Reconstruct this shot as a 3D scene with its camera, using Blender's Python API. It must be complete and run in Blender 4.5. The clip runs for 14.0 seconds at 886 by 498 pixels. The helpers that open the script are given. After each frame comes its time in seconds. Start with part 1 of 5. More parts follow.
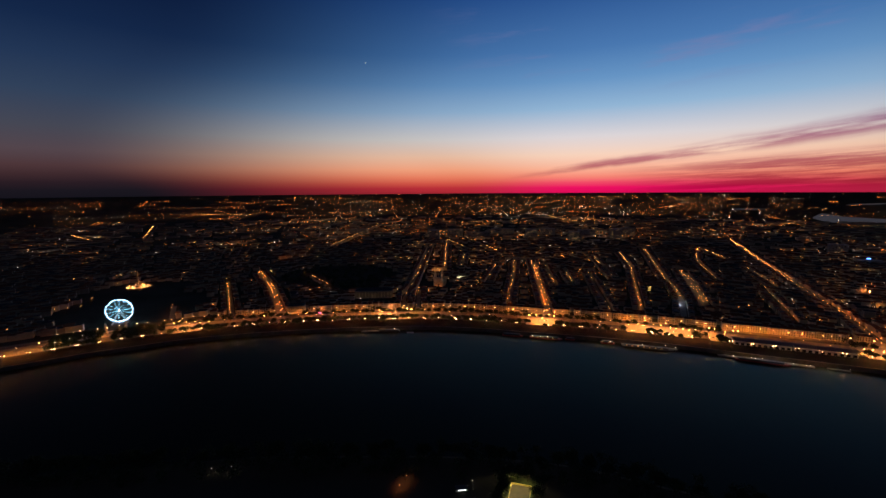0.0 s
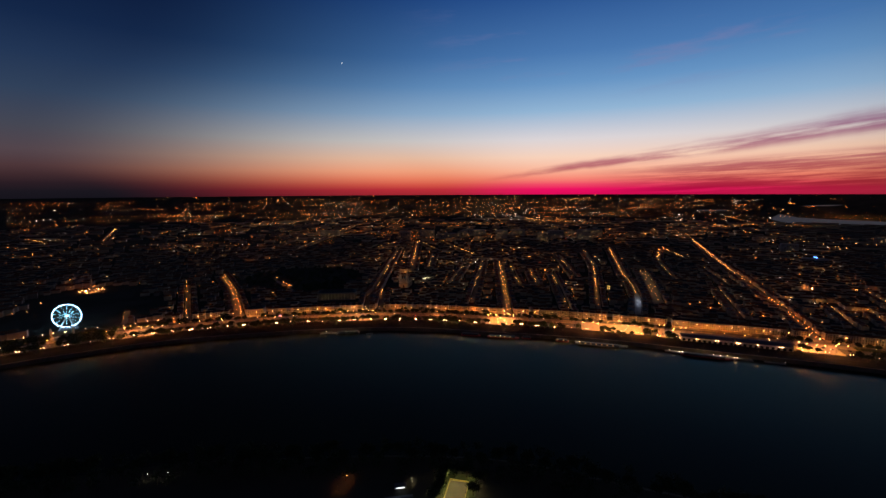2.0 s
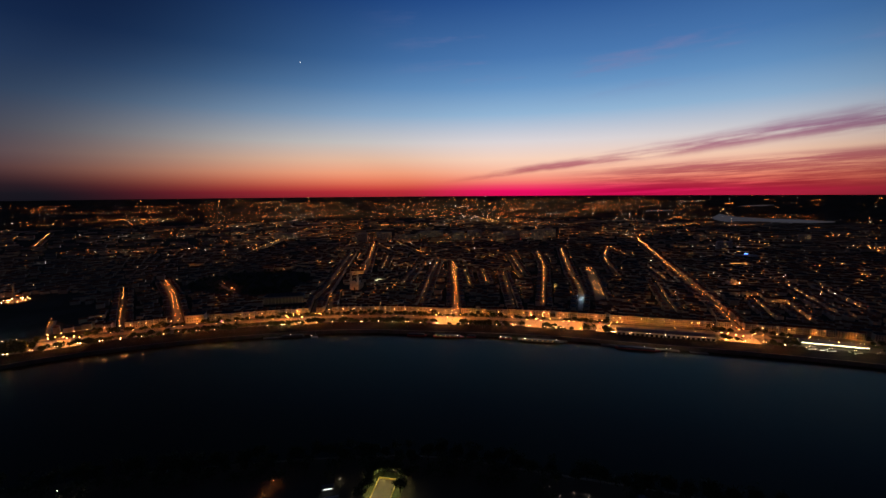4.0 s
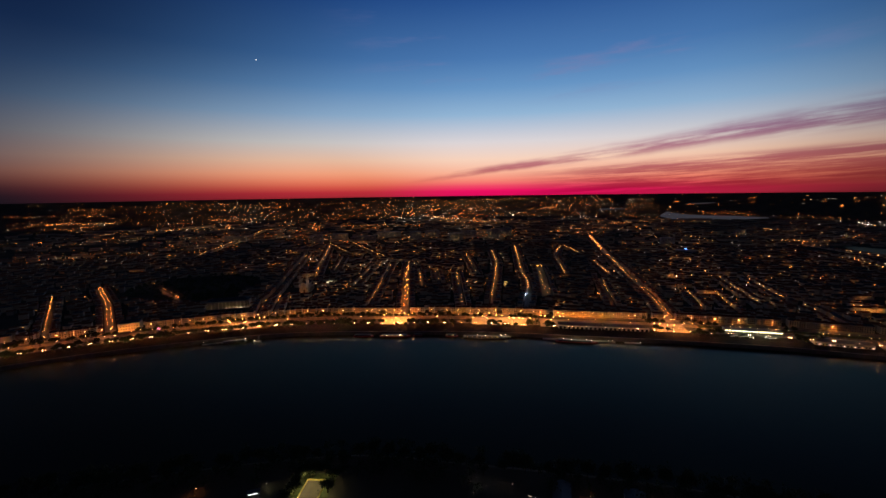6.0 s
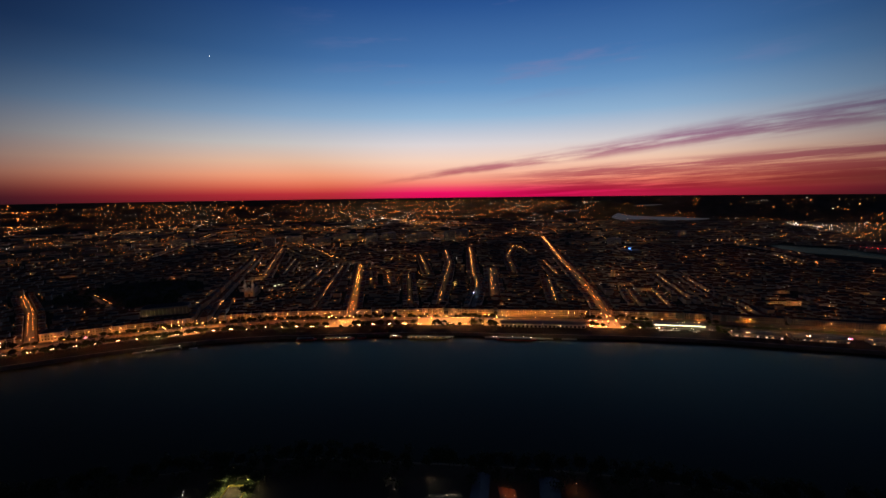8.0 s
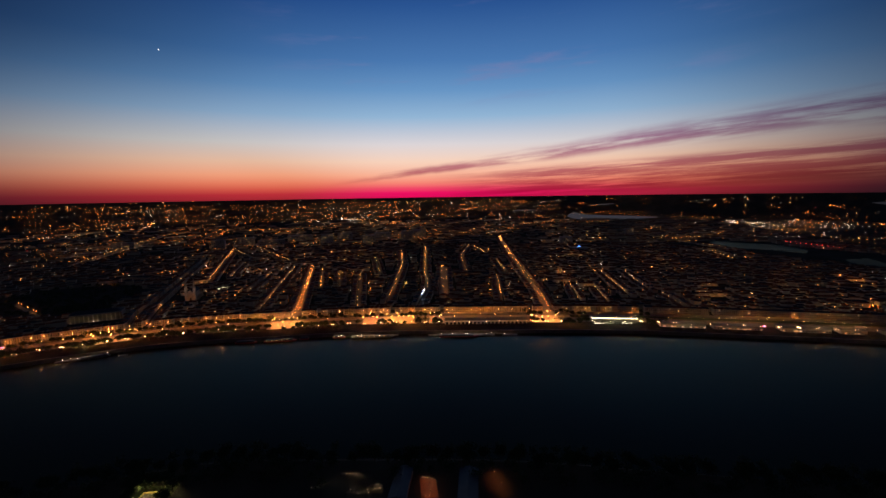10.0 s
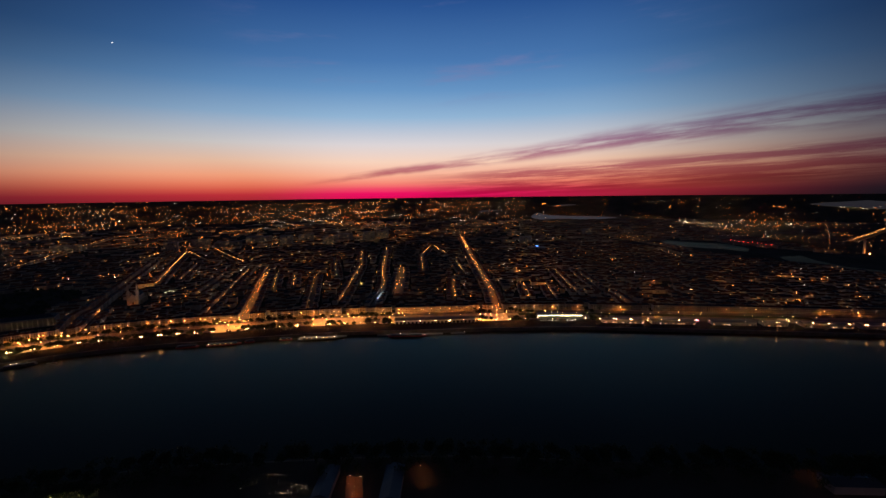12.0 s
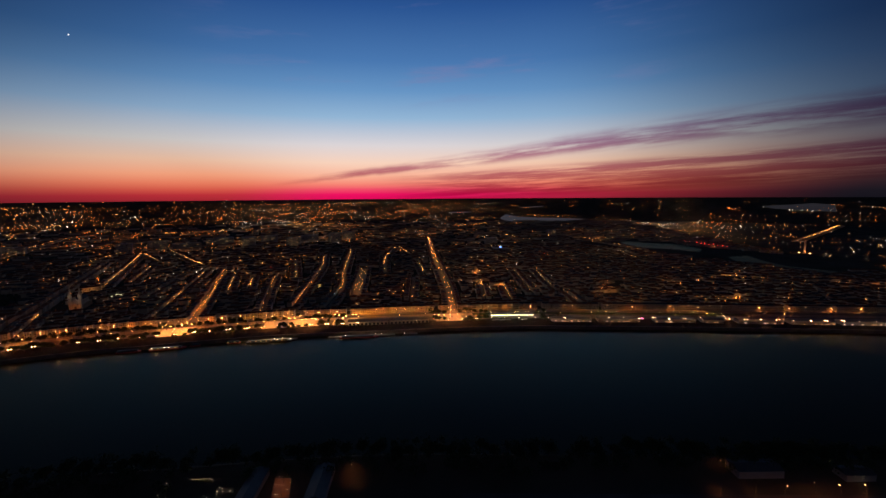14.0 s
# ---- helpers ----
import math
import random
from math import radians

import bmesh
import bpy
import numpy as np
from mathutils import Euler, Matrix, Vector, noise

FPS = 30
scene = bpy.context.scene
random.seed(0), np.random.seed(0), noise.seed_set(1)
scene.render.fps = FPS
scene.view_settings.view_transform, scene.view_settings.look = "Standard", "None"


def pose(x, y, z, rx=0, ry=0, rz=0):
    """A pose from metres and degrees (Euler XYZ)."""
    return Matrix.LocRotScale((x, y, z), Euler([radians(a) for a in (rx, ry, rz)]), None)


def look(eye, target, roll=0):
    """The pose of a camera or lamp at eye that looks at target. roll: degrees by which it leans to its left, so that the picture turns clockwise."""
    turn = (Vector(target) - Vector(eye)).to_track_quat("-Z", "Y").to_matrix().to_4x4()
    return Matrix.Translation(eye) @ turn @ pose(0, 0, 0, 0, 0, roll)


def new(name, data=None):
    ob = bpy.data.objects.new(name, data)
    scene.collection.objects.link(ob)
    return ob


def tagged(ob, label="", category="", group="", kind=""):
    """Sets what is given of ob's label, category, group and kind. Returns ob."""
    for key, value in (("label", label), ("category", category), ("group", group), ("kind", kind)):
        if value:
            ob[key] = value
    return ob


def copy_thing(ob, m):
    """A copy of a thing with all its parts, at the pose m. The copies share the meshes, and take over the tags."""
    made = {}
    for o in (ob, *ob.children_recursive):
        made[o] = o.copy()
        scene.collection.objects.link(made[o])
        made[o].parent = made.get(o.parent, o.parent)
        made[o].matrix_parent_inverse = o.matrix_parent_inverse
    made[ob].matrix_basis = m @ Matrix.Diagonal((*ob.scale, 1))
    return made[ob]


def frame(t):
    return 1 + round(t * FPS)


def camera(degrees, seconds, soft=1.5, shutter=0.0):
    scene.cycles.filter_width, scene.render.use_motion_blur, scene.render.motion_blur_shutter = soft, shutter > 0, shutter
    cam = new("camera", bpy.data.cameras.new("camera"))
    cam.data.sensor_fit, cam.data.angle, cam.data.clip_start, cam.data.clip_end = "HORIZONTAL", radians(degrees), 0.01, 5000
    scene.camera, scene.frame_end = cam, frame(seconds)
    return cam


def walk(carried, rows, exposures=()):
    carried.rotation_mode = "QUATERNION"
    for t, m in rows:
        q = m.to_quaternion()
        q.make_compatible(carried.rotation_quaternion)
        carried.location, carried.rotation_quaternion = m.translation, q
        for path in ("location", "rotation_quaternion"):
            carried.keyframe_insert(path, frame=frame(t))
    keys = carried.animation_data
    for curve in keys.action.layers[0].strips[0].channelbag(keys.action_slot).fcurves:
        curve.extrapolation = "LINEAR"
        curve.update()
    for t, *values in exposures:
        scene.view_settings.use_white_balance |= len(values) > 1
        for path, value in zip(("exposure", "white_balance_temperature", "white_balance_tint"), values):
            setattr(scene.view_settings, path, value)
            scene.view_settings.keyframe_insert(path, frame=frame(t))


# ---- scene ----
cam = camera(92.0, 14.0)
PATH = [
    (0, (-31.021, 11.182, 253.598), (-31.003, 13.163, 253.323), -0.4),
    (0.5, (-22.281, 9.462, 253.584), (-22.256, 11.443, 253.31), -0.4),
    (1, (-13.599, 7.732, 253.565), (-13.553, 9.712, 253.293), -0.4),
    (1.5, (-5.015, 5.964, 253.546), (-4.932, 7.944, 253.275), -0.4),
    (2, (3.467, 4.093, 253.527), (3.588, 6.071, 253.258), -0.3),
    (2.5, (11.819, 2.021, 253.484), (11.981, 3.997, 253.217), -0.4),
    (3, (20.07, -0.349, 253.373), (20.277, 1.623, 253.107), -0.4),
    (5.5, (61.059, -14.189, 251.527), (61.469, -12.249, 251.267), -0.7),
    (6, (69.302, -17.435, 251.365), (69.756, -15.505, 251.103), -0.8),
    (6.5, (77.596, -21.104, 251.25), (78.093, -19.184, 250.99), -0.7),
    (7, (85.916, -25.211, 251.152), (86.455, -23.302, 250.894), -0.7),
    (7.5, (94.264, -29.781, 251.048), (94.849, -27.886, 250.791), -0.8),
    (8, (102.661, -34.837, 250.911), (103.279, -32.953, 250.656), -0.7),
    (10.5, (144.757, -62.619, 249.009), (145.567, -60.808, 248.752), -0.8),
    (11, (153.16, -68.438, 248.883), (154.002, -66.641, 248.627), -0.7),
    (11.5, (161.521, -74.439, 248.826), (162.394, -72.657, 248.571), -0.7),
    (12, (169.81, -80.574, 248.799), (170.71, -78.806, 248.544), -0.7),
    (12.5, (178.007, -86.804, 248.789), (178.936, -85.051, 248.536), -0.6),
    (13, (186.08, -93.076, 248.782), (187.043, -91.341, 248.53), -0.6),
    (13.5, (194.051, -99.395, 248.778), (195.039, -97.674, 248.527), -0.5),
    (14, (201.974, -105.735, 248.776), (202.981, -104.025, 248.526), -0.4),
]
walk(cam, [(t, look(eye, target, roll)) for t, eye, target, roll in PATH])

# ---- sky ----
SUN_AZ = 20.0


def lin(c):
    return tuple((v / 255 / 12.92 if v < 10.5 else ((v / 255 + 0.055) / 1.055) ** 2.4) for v in c) + (1.0,)


class Nodes:
    """A small wrapper to chain nodes."""

    def __init__(self, tree):
        self.tree = tree
        tree.nodes.clear()

    def add(self, kind):
        return self.tree.nodes.new(kind)

    def put(self, socket, value):
        if isinstance(value, bpy.types.NodeSocket):
            self.tree.links.new(value, socket)
        elif value is not None:
            socket.default_value = value

    def math(self, op, a, b=None, c=None, clamp=False):
        n = self.add("ShaderNodeMath")
        n.operation, n.use_clamp = op, clamp
        for i, v in enumerate((a, b, c)):
            if v is not None:
                self.put(n.inputs[i], v)
        return n.outputs[0]

    def span(self, v, a, b, lo=0.0, hi=1.0, smooth=True):
        n = self.add("ShaderNodeMapRange")
        n.interpolation_type = "SMOOTHSTEP" if smooth else "LINEAR"
        for i, x in enumerate((v, a, b, lo, hi)):
            self.put(n.inputs[i], x)
        return n.outputs[0]

    def ramp(self, fac, stops):
        n = self.add("ShaderNodeValToRGB")
        e = n.color_ramp.elements
        while len(e) < len(stops):
            e.new(0.5)
        for el, (p, c) in zip(e, stops):
            el.position, el.color = p, c
        self.put(n.inputs[0], fac)
        return n.outputs[0]

    def mix(self, fac, a, b, blend="MIX"):
        n = self.add("ShaderNodeMix")
        n.data_type, n.blend_type = "RGBA", blend
        self.put(n.inputs[0], fac)
        self.put(n.inputs[6], a)
        self.put(n.inputs[7], b)
        return n.outputs[2]

    def noise(self, vec, scale, detail=4.0, rough=0.55):
        n = self.add("ShaderNodeTexNoise")
        self.put(n.inputs["Vector"], vec)
        n.inputs["Scale"].default_value, n.inputs["Detail"].default_value = scale, detail
        n.inputs["Roughness"].default_value = rough
        return n.outputs[0]

    def vec(self, x, y, z=0.0):
        n = self.add("ShaderNodeCombineXYZ")
        for i, v in enumerate((x, y, z)):
            self.put(n.inputs[i], v)
        return n.outputs[0]


def sky_stops(rows):
    """Rows of elevation in degrees and a display colour; the ramp spans -2 to 48 degrees on a square-root scale."""
    return [(math.sqrt((e + 2) / 50), lin(c)) for e, c in rows]


def build_sky():
    world = bpy.data.worlds.new("dusk_sky")
    scene.world = world
    world.use_nodes = True
    n = Nodes(world.node_tree)
    co = n.add("ShaderNodeTexCoord").outputs["Generated"]
    sep = n.add("ShaderNodeSeparateXYZ")
    n.put(sep.inputs[0], co)
    x, y, z = sep.outputs
    az = n.math("MULTIPLY", n.math("ARCTAN2", x, y), 57.2958)
    el = n.math("MULTIPLY", n.math("ARCSINE", z), 57.2958)
    pos = n.math("SQRT", n.math("MULTIPLY", n.math("ADD", el, 2.0), 0.02, clamp=True))
    lean = n.math("ADD", n.span(el, 4.0, 20.0, 0.0, 5.0), SUN_AZ)
    off = n.math("ABSOLUTE", n.math("SUBTRACT", az, lean))
    glow = n.ramp(pos, sky_stops([(-1, (190, 10, 70)), (0.2, (240, 16, 94)), (0.8, (244, 74, 100)), (1.5, (250, 134, 114)),
                                  (2.5, (253, 178, 146)), (4.2, (250, 208, 182)), (6.4, (222, 210, 208)), (9.8, (148, 179, 206)),
                                  (13, (104, 147, 190)), (16.4, (74, 118, 170)), (22.4, (42, 82, 140)), (28, (20, 45, 90)), (45, (4, 10, 24))]))
    side = n.ramp(pos, sky_stops([(-1, (130, 30, 40)), (0.2, (188, 46, 54)), (0.8, (214, 84, 68)), (1.6, (234, 124, 92)),
                                  (2.6, (242, 158, 120)), (4.2, (230, 182, 152)), (6.4, (196, 188, 182)), (9.8, (132, 158, 184)),
                                  (13, (90, 129, 170)), (16.4, (62, 103, 152)), (22.4, (34, 70, 124)), (28, (16, 37, 76)), (45, (3, 8, 21))]))
    away = n.ramp(pos, sky_stops([(-1, (18, 17, 24)), (0.2, (26, 22, 29)), (1.0, (42, 28, 34)), (1.8, (62, 40, 43)),
                                  (2.7, (78, 53, 55)), (4.2, (84, 68, 73)), (6.4, (70, 70, 81)), (9.8, (49, 64, 87)),
                                  (13, (34, 52, 81)), (16.4, (20, 38, 69)), (22.4, (9, 23, 53)), (28, (6, 14, 36)), (45, (2, 5, 14))]))
    col = n.mix(n.span(off, 2, n.math("ADD", n.span(el, 1.0, 9.0, 18.0, 32.0), n.span(az, SUN_AZ, SUN_AZ + 10, 0.0, 24.0))), glow, side)
    far = n.math("ADD", off, n.math("ADD", n.span(el, -0.5, 3.0, 6.0, 0.0), n.span(el, 7.0, 17.0, 0.0, 5.0)))
    col = n.mix(n.span(far, 22, 61), col, away)
    col = n.mix(n.span(off, 75, 140, 0.0, 0.75), col, (0.026, 0.027, 0.042, 1))
    col = n.mix(1.0, col, (0.98, 1.03, 1.08, 1), "MULTIPLY")
    # long streaks of cloud that rise to the north
    bend = n.math("MULTIPLY", n.math("POWER", n.math("MAXIMUM", n.math("SUBTRACT", az, 38), 0.0), 2.0), 0.0013)
    rise = n.math("ADD", n.math("SUBTRACT", el, n.math("ADD", n.math("MULTIPLY", az, 0.118), 0.45)), bend)
    fibre = n.noise(n.vec(n.math("MULTIPLY", az, 0.07), n.math("MULTIPLY", rise, 0.9)), 1.0, 6.0, 0.62)
    wide = n.span(az, 14, 70, 0.30, 1.3, False)
    wob = n.math("ADD", rise, n.math("MULTIPLY", n.math("SUBTRACT", n.noise(n.vec(n.math("MULTIPLY", az, 0.12), 3.0), 1.0), 0.5), 0.9))
    above = n.math("MAXIMUM", wob, 0.0)
    d1 = n.math("DIVIDE", n.math("SUBTRACT", n.math("MULTIPLY", above, 1.7), n.math("MULTIPLY", wob, 1.0)), wide)
    d1 = n.math("ABSOLUTE", d1)
    streak = n.math("MULTIPLY", n.span(d1, 0.15, 1.5, 1.0, 0.0), n.span(fibre, 0.33, 0.60))
    streak = n.math("MULTIPLY", streak, n.math("MULTIPLY", n.span(az, 7, 20), n.span(az, 85, 130, 1.0, 0.0)))
    low = n.math("SUBTRACT", el, n.math("ADD", n.math("MULTIPLY", az, 0.045), 0.55))
    fib2 = n.noise(n.vec(n.math("MULTIPLY", az, 0.06), n.math("MULTIPLY", low, 1.5), 5.0), 1.0, 6.0, 0.65)
    bank = n.math("MULTIPLY", n.math("MULTIPLY", n.span(low, 0.5, 1.5, 1.0, 0.0), n.span(low, -3.2, -1.8)), n.span(fib2, 0.33, 0.57))
    bank = n.math("MULTIPLY", bank, n.math("MULTIPLY", n.span(az, 19, 37), n.span(az, 90, 130, 1.0, 0.0)))
    cover = n.math("MAXIMUM", n.math("MULTIPLY", streak, 0.85), n.math("MULTIPLY", bank, 0.85), clamp=True)
    col = n.mix(cover, col, n.mix(1.0, col, (0.44, 0.165, 0.34, 1), "MULTIPLY"))
    # faint high veil
    veil = n.noise(n.vec(n.math("MULTIPLY", n.math("ADD", az, n.math("MULTIPLY", el, 1.6)), 0.05), n.math("MULTIPLY", n.math("SUBTRACT", el, n.math("MULTIPLY", az, 0.08)), 0.35), 9.0), 1.0, 5.0, 0.6)
    veil = n.math("MULTIPLY", n.span(veil, 0.53, 0.75), n.math("MULTIPLY", n.span(el, 10, 15), n.span(el, 20, 27, 1.0, 0.0)))
    veil = n.math("MULTIPLY", veil, n.span(n.math("ABSOLUTE", n.math("SUBTRACT", az, 30)), 12, 34, 0.5, 0.0))
    col = n.mix(veil, col, lin((128, 124, 168)))
    # evening star
    sd = Vector((math.sin(radians(STAR[0])) * math.cos(radians(STAR[1])), math.cos(radians(STAR[0])) * math.cos(radians(STAR[1])), math.sin(radians(STAR[1]))))
    dist = n.add("ShaderNodeVectorMath")
    dist.operation = "DISTANCE"
    n.put(dist.inputs[0], co)
    dist.inputs[1].default_value = sd
    col = n.mix(n.span(dist.outputs["Value"], 0.0006, 0.0013, 1.0, 0.0), col, (1.3, 1.35, 1.4, 1))
    bg = n.add("ShaderNodeBackground")
    n.put(bg.inputs[0], col)
    bg.inputs[1].default_value = 1.0
    out = n.add("ShaderNodeOutputWorld")
    n.put(out.inputs[0], bg.outputs[0])


STAR = (-9.07, 15.45)
build_sky()

# ---- materials ----
def surface(name, a, b, rough=0.8, scale=0.2, fine=3.0, bump=0.3, metal=0.0, spec=0.4):
    """A surface of two mixed tones with coarse stains and fine grain."""
    m = bpy.data.materials.new(name)
    m.use_nodes = True
    n = Nodes(m.node_tree)
    co = n.add("ShaderNodeNewGeometry").outputs["Position"]
    big, small = n.noise(co, scale, 5.0), n.noise(co, fine, 4.0)
    rnd = n.add("ShaderNodeObjectInfo").outputs["Random"]
    fac = n.math("ADD", n.math("MULTIPLY", n.span(big, 0.3, 0.7), 0.6), n.math("MULTIPLY", small, 0.4))
    col = n.mix(fac, (*a, 1), (*b, 1))
    hsv = n.add("ShaderNodeHueSaturation")
    n.put(hsv.inputs["Color"], col)
    n.put(hsv.inputs["Value"], n.math("ADD", n.math("MULTIPLY", rnd, 0.3), 0.85))
    p = n.add("ShaderNodeBsdfPrincipled")
    n.put(p.inputs["Base Color"], hsv.outputs[0])
    n.put(p.inputs["Roughness"], n.span(small, 0.2, 0.8, max(rough - 0.12, 0.03), min(rough + 0.12, 1.0)))
    p.inputs["Metallic"].default_value = metal
    p.inputs["Specular IOR Level"].default_value = spec
    if bump:
        bn = n.add("ShaderNodeBump")
        bn.inputs["Strength"].default_value, bn.inputs["Distance"].default_value = bump, 0.05
        n.put(bn.inputs["Height"], small)
        n.put(p.inputs["Normal"], bn.outputs[0])
    n.put(n.add("ShaderNodeOutputMaterial").inputs[0], p.outputs[0])
    return m


def lamp_mat(name, colour, strength, lights=True):
    m = bpy.data.materials.new(name)
    m.use_nodes = True
    n = Nodes(m.node_tree)
    e = n.add("ShaderNodeEmission")
    e.inputs[0].default_value, e.inputs[1].default_value = (*colour, 1), strength
    n.put(n.add("ShaderNodeOutputMaterial").inputs[0], e.outputs[0])
    m.cycles.emission_sampling = "FRONT" if lights else "NONE"
    return m


def water_mat(name, rough, gloss=0.3):
    m = bpy.data.materials.new(name)
    m.use_nodes = True
    n = Nodes(m.node_tree)
    co = n.add("ShaderNodeNewGeometry").outputs["Position"]
    waves = n.math("ADD", n.noise(co, 0.25, 4.0), n.math("MULTIPLY", n.noise(co, 0.03, 3.0), 2.0))
    body, gl, chop = n.add("ShaderNodeBsdfDiffuse"), n.add("ShaderNodeBsdfGlossy"), n.add("ShaderNodeBsdfGlossy")
    body.inputs["Color"].default_value = (0.010, 0.011, 0.010, 1)
    gl.inputs["Color"].default_value = (gloss * 0.98, gloss * 0.90, gloss * 0.58, 1)
    chop.inputs["Color"].default_value = gl.inputs["Color"].default_value
    chop.inputs["Roughness"].default_value = min(rough * 2.0, 0.6)
    both = n.add("ShaderNodeMixShader")
    both.inputs[0].default_value = 0.35
    n.put(both.inputs[1], gl.outputs[0])
    n.put(both.inputs[2], chop.outputs[0])
    n.put(gl.inputs["Roughness"], n.span(n.noise(co, 0.006, 3.0), 0.3, 0.7, rough * 0.85, rough * 1.2))
    bn = n.add("ShaderNodeBump")
    bn.inputs["Strength"].default_value, bn.inputs["Distance"].default_value = 0.25, 0.12
    n.put(bn.inputs["Height"], waves)
    fr = n.add("ShaderNodeFresnel")
    fr.inputs["IOR"].default_value = 1.33
    mixed = n.add("ShaderNodeMixShader")
    for socket in (body.inputs["Normal"], gl.inputs["Normal"], chop.inputs["Normal"], fr.inputs["Normal"]):
        n.put(socket, bn.outputs[0])
    n.put(mixed.inputs[0], fr.outputs[0])
    n.put(mixed.inputs[1], body.outputs[0])
    n.put(mixed.inputs[2], both.outputs[0])
    n.put(n.add("ShaderNodeOutputMaterial").inputs[0], mixed.outputs[0])
    return m


STONE = surface("limestone", (0.42, 0.35, 0.25), (0.30, 0.25, 0.18), 0.9, 0.15, 2.0)
STONE_D = surface("sooted_stone", (0.26, 0.22, 0.17), (0.18, 0.15, 0.12), 0.9, 0.15, 2.0)
TILE = surface("clay_tiles", (0.17, 0.08, 0.05), (0.11, 0.06, 0.045), 0.95, 0.2, 4.0, 0.3, 0.0, 0.05)
SLATE = surface("slate", (0.06, 0.065, 0.075), (0.04, 0.043, 0.05), 0.8, 0.2, 4.0, 0.3, 0.0, 0.1)
ASPHALT = surface("asphalt", (0.105, 0.098, 0.09), (0.05, 0.048, 0.046), 0.85, 0.035, 5.0)
# promenade paving, darkened in colour to keep the belt looking unlit
PAVING = surface("unlit_paving", (0.050, 0.044, 0.038), (0.028, 0.026, 0.023), 0.9, 0.03, 1.5, 0.3, 0.0, 0.05)
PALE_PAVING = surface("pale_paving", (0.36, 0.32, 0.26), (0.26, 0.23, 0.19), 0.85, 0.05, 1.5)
# lighter copy of the paving, which brightens the lamplit band by colour
LIT_PAVING = surface("lit_paving", (0.22, 0.19, 0.15), (0.10, 0.088, 0.07), 0.85, 0.04, 1.5)
ROADWAY = surface("worn_street", (0.15, 0.135, 0.115), (0.09, 0.082, 0.07), 0.85, 0.05, 3.0)
# setts coloured dark because the waterside strip lies unlit
SETTS = surface("unlit_setts", (0.032, 0.030, 0.027), (0.02, 0.019, 0.018), 0.9, 0.03, 1.5, 0.3, 0.0, 0.1)
EARTH = surface("town_ground", (0.090, 0.084, 0.072), (0.050, 0.052, 0.040), 0.95, 0.01, 0.4, 0.3, 0.0, 0.0)
QUAY = surface("quay_masonry", (0.13, 0.115, 0.095), (0.07, 0.062, 0.05), 0.9, 0.1, 1.0)
LEAF = surface("foliage", (0.040, 0.060, 0.020), (0.026, 0.040, 0.014), 0.8, 0.4, 3.0)
LEAF_D = surface("dark_foliage", (0.042, 0.064, 0.022), (0.030, 0.045, 0.016), 0.8, 0.4, 3.0)
BARK = surface("bark", (0.10, 0.075, 0.05), (0.07, 0.055, 0.04), 0.9, 1.0, 6.0)
IRON = surface("painted_steel", (0.07, 0.075, 0.08), (0.05, 0.055, 0.06), 0.45, 1.0, 8.0, 0.05, 0.6)
WHITE = surface("white_paint", (0.78, 0.78, 0.76), (0.66, 0.66, 0.64), 0.4, 0.5, 4.0, 0.05)
GLASS = surface("dark_pane", (0.02, 0.022, 0.025), (0.015, 0.017, 0.02), 0.12, 1.0, 4.0, 0.0, 0.0, 0.6)
CONCRETE = surface("concrete", (0.32, 0.31, 0.29), (0.24, 0.23, 0.22), 0.9, 0.1, 1.5)
SHEET = surface("grey_roof_sheet", (0.10, 0.10, 0.105), (0.07, 0.07, 0.075), 0.6, 0.1, 2.0, 0.1, 0.3)
SAND = surface("beige_court", (0.19, 0.165, 0.125), (0.14, 0.12, 0.095), 0.9, 0.2, 3.0)
RED_PAINT = surface("red_paint", (0.42, 0.05, 0.04), (0.32, 0.04, 0.035), 0.5, 0.5, 4.0, 0.05)
GRASS = surface("dark_grass", (0.035, 0.055, 0.018), (0.025, 0.040, 0.014), 0.95, 0.1, 2.0)
WATER = water_mat("river_water", 0.19, 0.76)
STILL = water_mat("still_water", 0.3, 0.17)
# emission stands in for the sky that the far water would mirror
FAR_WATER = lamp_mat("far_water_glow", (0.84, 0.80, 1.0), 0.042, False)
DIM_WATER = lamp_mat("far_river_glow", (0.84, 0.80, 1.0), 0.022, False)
SODIUM = lamp_mat("sodium_bulb", (1.0, 0.42, 0.13), 36)
SODIUM_DOWN = lamp_mat("sodium_reflector", (1.0, 0.24, 0.032), 4300)
SQUARE_DOWN = lamp_mat("square_reflector", (1.0, 0.32, 0.055), 8000)
HOUSE_DOWN = lamp_mat("house_lamp_reflector", (1.0, 0.25, 0.036), 2400)
FLOOD = lamp_mat("sodium_flood", (1.0, 0.34, 0.09), 190)
DIM_FLOOD = lamp_mat("dim_flood", (1.0, 0.24, 0.05), 80)
COLD_FLOOD = lamp_mat("church_flood", (0.95, 0.80, 0.74), 16)
WARM = lamp_mat("warm_bulb", (1.0, 0.42, 0.18), 125)
WARM_DOWN = lamp_mat("warm_reflector", (1.0, 0.34, 0.09), 20)
BANK_DOWN = lamp_mat("bank_reflector", (1.0, 0.28, 0.06), 130)
STREET = lamp_mat("street_bulb", (1.0, 0.32, 0.07), 17)
STREET_DOWN = lamp_mat("street_reflector", (1.0, 0.19, 0.022), 250)
GRAND_DOWN = lamp_mat("avenue_reflector", (1.0, 0.19, 0.02), 620)
PALE_DOWN = lamp_mat("pale_reflector", (0.95, 0.84, 0.52), 22)
GREEN_DOWN = lamp_mat("garden_reflector", (0.90, 0.85, 0.28), 2200)
